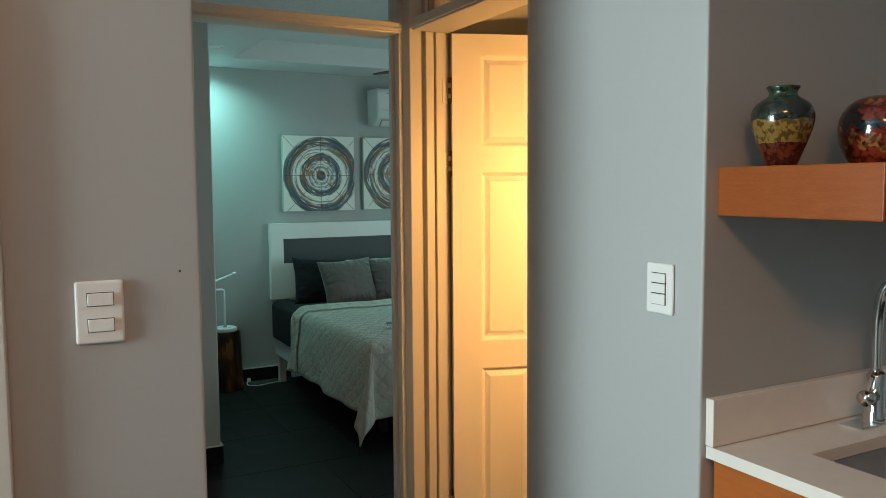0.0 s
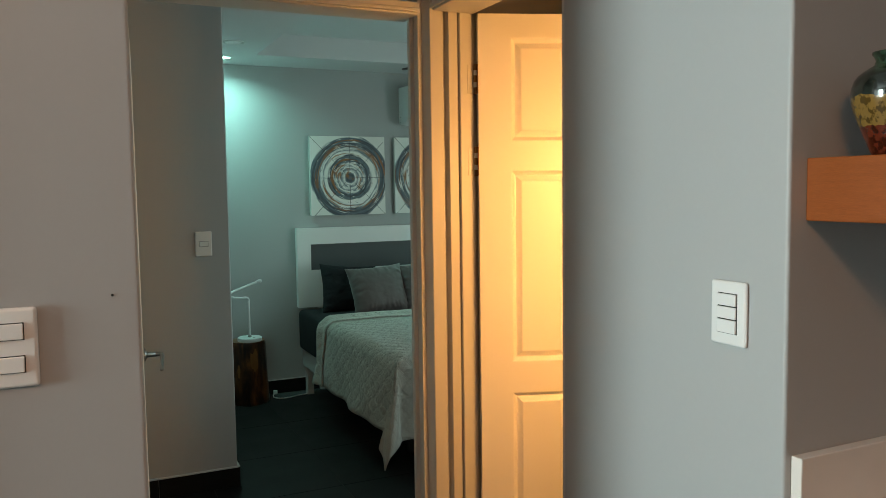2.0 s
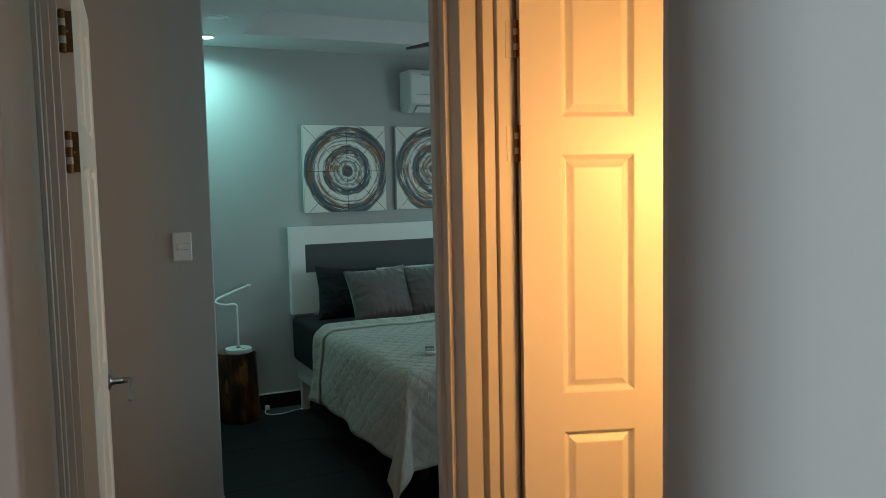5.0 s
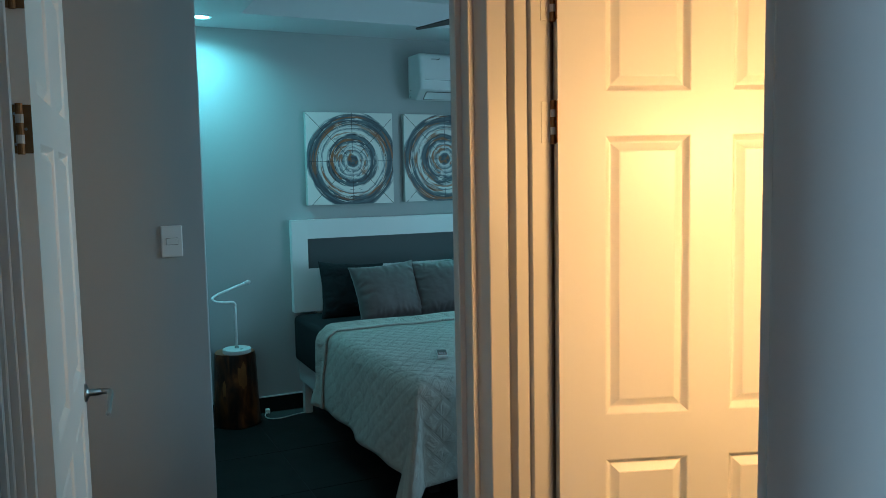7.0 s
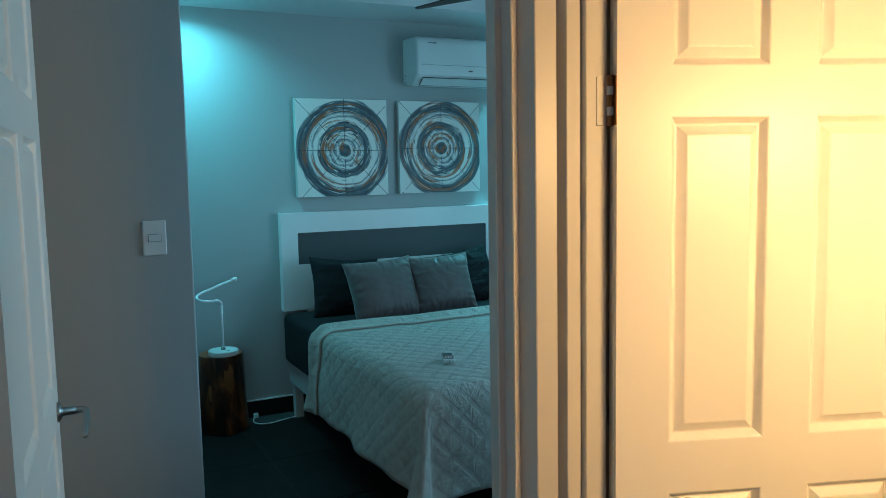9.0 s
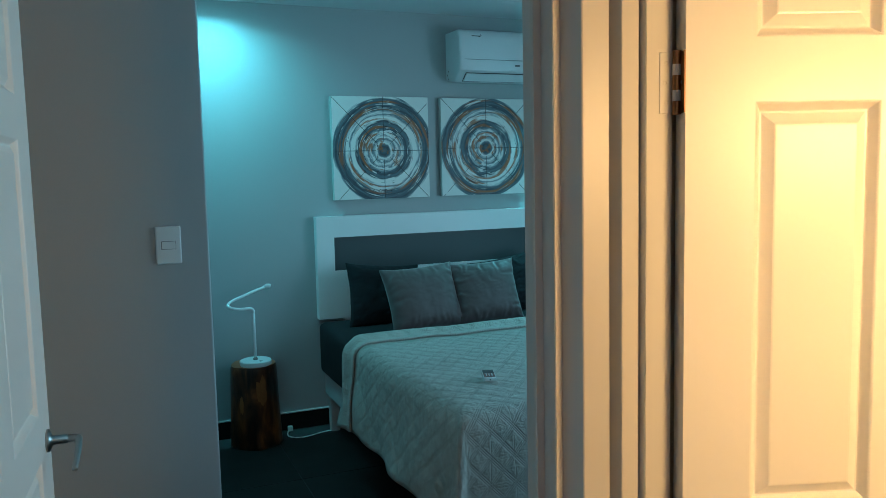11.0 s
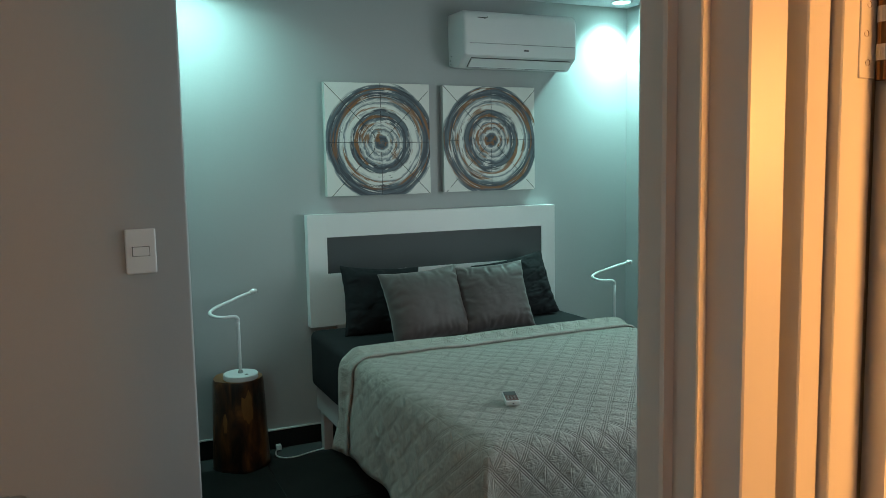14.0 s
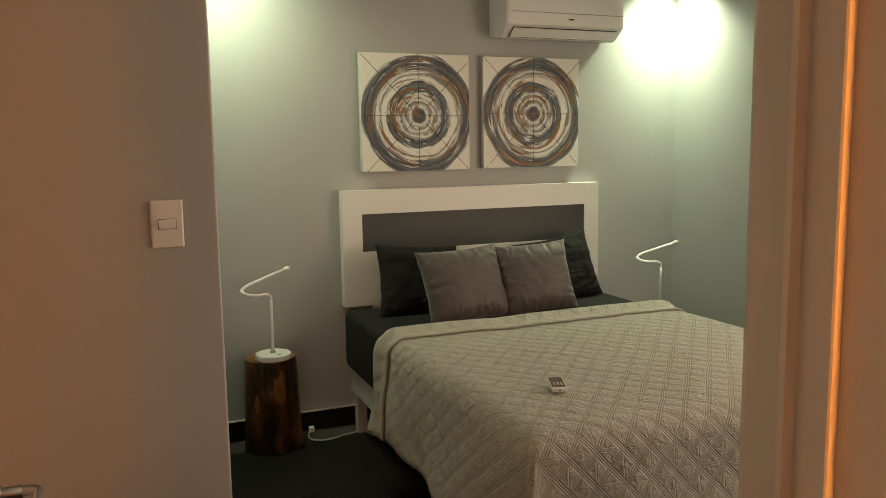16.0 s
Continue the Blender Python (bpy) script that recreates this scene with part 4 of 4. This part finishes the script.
def air_conditioner():
    ac = holder("air_conditioner", pose(2.852, 5.965, 1.975), "white split air conditioner high on the bedroom wall", "air conditioner")
    w = 0.352
    prof = [(0.0, 0.018), (-0.05, 0.008), (-0.11, 0.0), (-0.125, 0.004), (-0.19, 0.054), (-0.202, 0.062), (-0.206, 0.075), (-0.207, 0.16), (-0.204, 0.25), (-0.196, 0.275), (-0.18, 0.292), (-0.155, 0.298), (0.0, 0.3)]
    bm = bmesh.new()
    sides = []
    for x, k in ((-w, 0.94), (-w + 0.003, 0.965), (-w + 0.01, 0.985), (-w + 0.02, 1.0), (w - 0.02, 1.0), (w - 0.01, 0.985), (w - 0.003, 0.965), (w, 0.94)):
        sides.append([bm.verts.new((x, y * k if y else 0, 0.15 + (z - 0.15) * k)) for y, z in prof])
    for a, b in zip(sides, sides[1:]):
        for i in range(len(prof) - 1):
            bm.faces.new((a[i], a[i + 1], b[i + 1], b[i]))
    bm.faces.new(sides[0])
    bm.faces.new(sides[-1][::-1])
    body = part("body", bm, PLASTIC_MATT, ac, "white plastic body", smooth=True)
    body.modifiers.new("crisp", "EDGE_SPLIT").split_angle = radians(32)
    part("front_strip", box(-0.325, 0.335, -0.2095, -0.2065, 0.122, 0.1255, bevel=0.0008, segs=1), CHROME, ac, "thin chrome strip across the front")
    part("badge", box(0.005, 0.035, -0.2092, -0.2064, 0.09, 0.097), DARKGAP, ac, "small dark badge")
    flap = part("outlet_flap", box(-0.305, 0.31, -0.0025, 0.0025, -0.031, 0.031, bevel=0.001), PLASTIC_MATT, ac, "air outlet flap")
    flap.matrix_basis = pose(0, -0.1605, 0.0275, 52.5, 0, 0) @ pose(0, -0.003, 0)
    for dz in (-0.034, 0.034):
        part("outlet_gap", box(-0.308, 0.313, -0.001, 0.001, dz - 0.002, dz + 0.002), DARKGAP, ac).matrix_basis = pose(0, -0.1605, 0.0275, 52.5, 0, 0) @ pose(0, -0.0015, 0)
    part("outlet_gap", box(-0.309, -0.3065, -0.0012, 0.001, -0.034, 0.034), DARKGAP, ac).matrix_basis = pose(0, -0.1605, 0.0275, 52.5, 0, 0) @ pose(0, -0.0015, 0)
    for z, y in ((0.05, -0.02), (0.07, -0.035), (0.028, -0.03)):
        part("screw", lathe([(0.0035, 0), (0.0035, 0.001), (0, 0.001)], 10), DARKGAP, ac).matrix_basis = pose(-w, y, z, 0, -90, 0)
    part("warning_label", box(-0.275, -0.22, -0.2062, -0.2036, 0.255, 0.2585), DARKGAP, ac)
    part("warning_label", tube(spline([(-0.238, -0.2065, 0.25), (-0.216, -0.2065, 0.258), (-0.222, -0.2065, 0.266)], 4), 0.0012, 6), DARKGAP, ac)


air_conditioner()


def downlight(x, y, z, lit, label, trim=0.05):
    ob = thing("downlight", lathe([(trim, z), (trim + 0.012, z), (trim + 0.012, z - 0.004), (trim + 0.002, z - 0.006), (trim - 0.004, z - 0.002), (trim - 0.004, z + 0.002)], 32, cx=x, cy=y), PLASTIC, label, "downlight", smooth=False)
    part("diffuser", lathe([(0, z - 0.0015), (trim - 0.004, z - 0.0015), (trim - 0.004, z - 0.0005), (0, z - 0.0005)], 32, cx=x, cy=y), LEDGLOW if lit else PLASTIC_MATT, ob, "glowing diffuser" if lit else "dark diffuser")


for x, y, watts, beam in DOWNLIGHTS:
    downlight(x, y, CEILING, True, "small round recessed ceiling light, lit")
downlight(1.105, 5.12, CEILING, False, "small round recessed ceiling light, switched off")


def ceiling_fan(m):
    fan = holder("ceiling_fan", m, "dark ceiling fan hanging in the ceiling tray", "ceiling fan")
    part("rod", lathe([(0.012, 0.05), (0.012, 0.28), (0, 0.28)], 12), NICKEL, fan)
    part("canopy", lathe([(0.06, 0.28), (0.055, 0.24), (0.02, 0.22)], 24), NICKEL, fan)
    part("motor", lathe([(0, -0.05), (0.06, -0.05), (0.09, -0.02), (0.09, 0.03), (0.05, 0.06), (0, 0.06)], 28), NICKEL, fan, smooth=True)
    for i in range(3):
        bm = prism(rounded([(0.13, -0.03), (0.62, -0.035), (0.62, -0.012), (0.2, 0.075), (0.13, 0.04)], (0, 0.012, 0.012, 0.03, 0)), -0.003, 0.003)
        bl = part("blade", bm, DARKWOOD, fan)
        bl.matrix_basis = pose(0, 0, 0.0, 0, 0, 118 + 120 * i) @ pose(0, 0, 0, 5, 0, 0)
        part("blade_bracket", box(0.07, 0.19, -0.014, 0.014, -0.0085, -0.0035, bevel=0.0015, segs=1), NICKEL, bl)


ceiling_fan(pose(2.387, 4.382, 2.25))


# ---- switches ----
def switch_plate(m, w, h, keys, label, stacked=True):
    ob = thing("light_switch", box(-w / 2, w / 2, -0.009, 0.0, -h / 2, h / 2, bevel=0.005, segs=3), PLASTIC, label, "light switch", m)
    for i, k in enumerate(keys):
        part("rocker_gap", box(k[0] - 0.0012, k[1] + 0.0012, -0.0094, -0.0088, k[2] - 0.0012, k[3] + 0.0012), DARKGAP, ob)
        rk = part("rocker", box(k[0], k[1], -0.0135, -0.009, k[2], k[3], bevel=0.0012, segs=2), PLASTIC, ob)
    return ob


switch_plate(pose(0.112, 1.5, 1.279), 0.08, 0.112, ((-0.02, 0.022, 0.012, 0.034), (-0.02, 0.022, -0.034, -0.012)), "white two-rocker light switch on grey wall")
switch_plate(pose(1.228, 1.281, 1.269, 0, 0, -90), 0.08, 0.112, ((-0.021, 0.021, 0.0135, 0.034), (-0.021, 0.021, -0.009, 0.0115), (-0.021, 0.021, -0.034, -0.011)), "white three-rocker light switch on pale wall")
switch_plate(pose(0.762, 4.238, 1.238), 0.079, 0.122, ((-0.021, 0.021, -0.012, 0.012),), "white single-rocker light switch on grey wall")
thing("nail", lathe([(0, 0), (0.0018, 0.001), (0.002, 0.002), (0, 0.003)], 10), DARKGAP, "small dark nail head in the grey wall", "nail", pose(0.25, 1.501, 1.343, 90, 0, 0))

# ---- kitchen ----
CX0, CX1, CY0, CY1 = 1.245, 3.4, 0.56, 1.162
SX0, SX1, SY0, SY1 = 1.39, 2.05, 0.66, 1.02
bm = bmesh.new()
Z0, Z1 = 0.922, 0.948
add_box(bm, CX0, SX0, CY0, CY1, Z0, Z1)
add_box(bm, SX1, CX1, CY0, CY1, Z0, Z1)
add_box(bm, SX0, SX1, CY0, SY0, Z0, Z1)
add_box(bm, SX0, SX1, SY1, CY1, Z0, Z1)
top = thing("countertop", bm, QUARTZ, "pale beige quartz kitchen worktop with a sink cut-out", "countertop")
thing("backsplash", box(CX0 - 0.002, CX1, 1.142, 1.163, 0.949, 1.05, bevel=0.002), QUARTZ, "pale quartz upstand at the back of the worktop", "backsplash")
cab = holder("kitchen_cabinet", pose(0, 0, 0), "orange wooden base cabinet under the pale worktop", "cabinet")
bm = bmesh.new()
add_box(bm, CX0 + 0.02, CX1, CY0 + 0.03, CY1 - 0.005, 0.1, 0.70)
add_box(bm, CX0 + 0.02, SX0 - 0.01, CY0 + 0.03, CY1 - 0.005, 0.70, 0.9215)
add_box(bm, SX1 + 0.01, CX1, CY0 + 0.03, CY1 - 0.005, 0.70, 0.9215)
part("body", bm, WOOD, cab)
part("plinth", box(CX0 + 0.05, CX1, CY0 + 0.08, CY1 - 0.01, 0.0, 0.0995), DARKGAP, cab)
for i in range(4):
    d = part("door", box(CX0 + 0.03 + i * 0.53, CX0 + 0.55 + i * 0.53, CY0 + 0.01, CY0 + 0.0295, 0.11, 0.91, bevel=0.003), WOOD, cab)
    part("handle", box(CX0 + 0.5 + i * 0.53, CX0 + 0.515 + i * 0.53, CY0 - 0.015, CY0 + 0.0095, 0.6, 0.75, bevel=0.003), CHROME, d)
sink = holder("kitchen_sink", pose(0, 0, 0), "brushed steel undermount kitchen sink", "sink")
bm = bmesh.new()
add_box(bm, SX0 - 0.006, SX0, SY0, SY1, 0.74, 0.9205)
add_box(bm, SX1, SX1 + 0.006, SY0, SY1, 0.74, 0.9205)
add_box(bm, SX0, SX1, SY0 - 0.006, SY0, 0.74, 0.9205)
add_box(bm, SX0, SX1, SY1, SY1 + 0.006, 0.74, 0.9205)
add_box(bm, SX0 - 0.006, SX1 + 0.006, SY0 - 0.006, SY1 + 0.006, 0.734, 0.7395)
part("bowl", bm, STEEL, sink)
part("drain", lathe([(0.045, 0.7398), (0.045, 0.744), (0.03, 0.742), (0, 0.741)], 24, cx=1.75, cy=0.85), CHROME, sink)
fau = holder("faucet", pose(1.705, 1.09, 0.948), "chrome gooseneck kitchen tap on the worktop", "faucet")
part("base_plate", box(-0.09, 0.09, -0.028, 0.028, 0, 0.006, bevel=0.002), CHROME, fau)
part("body", lathe([(0.026, 0.006), (0.026, 0.02), (0.021, 0.03), (0.021, 0.11), (0.014, 0.12), (0, 0.12)], 24), CHROME, fau, smooth=True)
part("spout", tube(spline([(0, 0, 0.11), (0, 0, 0.25), (0, -0.02, 0.32), (0.02, -0.08, 0.35), (0.04, -0.14, 0.33), (0.05, -0.17, 0.27), (0.05, -0.175, 0.22)]), 0.012, 14), CHROME, fau, smooth=True)
lv = part("mixer_lever", tube([Vector((-0.015, 0, 0.065)), Vector((-0.05, -0.01, 0.066)), Vector((-0.06, -0.012, 0.066))], 0.018, 16), CHROME, fau, smooth=True)
part("lever_rod", tube([Vector((-0.05, -0.01, 0.07)), Vector((-0.06, -0.03, 0.12))], 0.005, 10), CHROME, lv)
shelf = thing("wall_shelf", box(1.265, 2.6, 0.808, 1.1635, 1.431, 1.531, bevel=0.0025), SHELFWOOD, "thick orange-brown wooden floating shelf on the kitchen wall", "shelf")


# glazed pots on the shelf
def pot_material(name, bands, seed, blotch):
    m = bpy.data.materials.new(name)
    m.use_nodes = True
    n, l = m.node_tree.nodes, m.node_tree.links
    b = n["Principled BSDF"]
    b.inputs["Roughness"].default_value = 0.14
    b.inputs["Coat Weight"].default_value = 0.5
    co = n.new("ShaderNodeTexCoord")
    sp = n.new("ShaderNodeSeparateXYZ")
    l.new(co.outputs["Object"], sp.inputs[0])
    no = n.new("ShaderNodeTexNoise")
    no.inputs["Scale"].default_value, no.inputs["Detail"].default_value = 26, 4
    l.new(co.outputs["Object"], no.inputs["Vector"])
    ad = n.new("ShaderNodeMath")
    ad.operation = "MULTIPLY_ADD"
    ad.inputs[1].default_value = blotch
    l.new(no.outputs["Fac"], ad.inputs[0])
    l.new(sp.outputs[2], ad.inputs[2])
    sc = n.new("ShaderNodeMath")
    sc.operation = "MULTIPLY_ADD"
    sc.inputs[1].default_value, sc.inputs[2].default_value = 1 / 0.17, -blotch * 0.5 / 0.17
    l.new(ad.outputs[0], sc.inputs[0])
    rp = n.new("ShaderNodeValToRGB")
    rp.color_ramp.interpolation = "CONSTANT"
    els = rp.color_ramp.elements
    els[0].position, els[0].color = 0.0, bands[0][1]
    els[1].position, els[1].color = bands[-1]
    for p, c in bands[1:-1]:
        els.new(p).color = c
    l.new(sc.outputs[0], rp.inputs[0])
    vo = n.new("ShaderNodeTexNoise")
    vo.inputs["Scale"].default_value, vo.inputs["Detail"].default_value = 70, 6
    l.new(co.outputs["Object"], vo.inputs["Vector"])
    mx = n.new("ShaderNodeMixRGB")
    mx.blend_type = "MULTIPLY"
    mx.inputs[0].default_value = 0.7
    cr = n.new("ShaderNodeValToRGB")
    cr.color_ramp.elements[0].position, cr.color_ramp.elements[0].color = 0.44, (0.1, 0.08, 0.06, 1)
    cr.color_ramp.elements[1].position, cr.color_ramp.elements[1].color = 0.52, (1, 1, 1, 1)
    l.new(vo.outputs["Fac"], cr.inputs[0])
    l.new(rp.outputs[0], mx.inputs[1])
    l.new(cr.outputs[0], mx.inputs[2])
    l.new(mx.outputs[0], b.inputs["Base Color"])
    return m


POT1 = pot_material("glazed_banded_pot", [(0.0, (0.1, 0.018, 0.008, 1)), (0.3, (0.2, 0.12, 0.028, 1)), (0.6, (0.02, 0.025, 0.02, 1)), (0.84, (0.025, 0.05, 0.03, 1))], 1, 0.02)
POT2 = pot_material("glazed_blotched_pot", [(0.0, (0.17, 0.022, 0.01, 1)), (0.26, (0.24, 0.1, 0.025, 1)), (0.34, (0.13, 0.015, 0.01, 1)), (0.48, (0.015, 0.03, 0.04, 1)), (0.6, (0.012, 0.01, 0.009, 1)), (0.68, (0.16, 0.02, 0.01, 1)), (0.84, (0.2, 0.07, 0.02, 1))], 2, 0.16)
pot = thing("vase", lathe([(0, 0.0), (0.04, 0.0), (0.046, 0.008), (0.06, 0.035), (0.07, 0.055), (0.079, 0.075), (0.085, 0.092), (0.087, 0.106), (0.086, 0.118), (0.081, 0.13), (0.073, 0.139), (0.06, 0.147), (0.042, 0.155), (0.038, 0.163), (0.042, 0.171), (0.046, 0.174), (0.046, 0.178), (0.036, 0.178), (0.034, 0.165), (0.05, 0.14), (0, 0.12)], 40), POT1, "glazed clay vase with green neck and ochre band on the shelf", "vase", pose(1.345, 1.075, 1.532) @ Matrix.Diagonal((0.69, 0.69, 0.88, 1)), smooth=True)
pot2 = thing("vase", lathe([(0, 0.0), (0.05, 0.0), (0.0575, 0.006), (0.068, 0.022), (0.077, 0.042), (0.0815, 0.062), (0.083, 0.08), (0.081, 0.096), (0.075, 0.112), (0.065, 0.126), (0.05, 0.138), (0.03, 0.145), (0, 0.148)], 64), POT2, "rounded red and brown glazed clay ornament on the shelf", "vase", pose(1.594, 1.03, 1.532), smooth=True)

# bulbs
vanity = holder("vanity_light", pose(1.76, 1.3, 1.54), "chrome vanity light bar with warm bulbs on the bathroom wall", "lamp")
part("backplate", box(-0.26, 0.26, -0.0095, 0.02, -0.04, 0.04, bevel=0.004), CHROME, vanity)
for x in (-0.18, 0.0, 0.18):
    part("socket", tube([Vector((x, 0.02, 0)), Vector((x, 0.045, 0))], 0.018, 16), CHROME, vanity)
    bulb = part("bulb", lathe([(0, 0), (0.014, 0.002), (0.022, 0.018), (0.025, 0.034), (0.018, 0.05), (0, 0.056)], 20), BATHGLOW, vanity, "glowing warm bulb", smooth=True)
    bulb.matrix_basis = pose(x, 0.0455, 0, -90, 0, 0)
living_light = thing("living_room_light", lathe([(0.2, 2.6), (0.2, 2.57), (0.17, 2.555), (0.17, 2.6)], 32, cx=-0.1, cy=-0.6), PLASTIC, "round white flush ceiling lamp, lit", "lamp")
part("diffuser", lathe([(0, 2.566), (0.1695, 2.566), (0.1695, 2.57), (0, 2.57)], 32, cx=-0.1, cy=-0.6), LIVGLOW, living_light, "glowing warm diffuser")

# ---- floor tiles ----
FLOOR = thing("floor", box(-3.1, 4.1, -3.6, 6.08, -0.12, -0.003), GROUT, "dark grey tiled floor with thin joints", "floor", kind="structure")
TS = 0.6
tile_mesh = finish("tile", box(-TS / 2 + 0.0015, TS / 2 - 0.0015, -TS / 2 + 0.0015, TS / 2 - 0.0015, -0.011, 0.0, bevel=0.001, segs=1), TILE)
for i in range(-5, 7):
    for j in range(-6, 11):
        x, y = 1.37 + TS * (i + 0.5) - TS, 5.2 + TS * (j - 9.5) + TS
        if -3.1 < x < 4.1 and -3.5 < y < 5.95:
            ob = new("tile", tile_mesh)
            ob.parent = FLOOR
            ob.location = (x, y, 0)
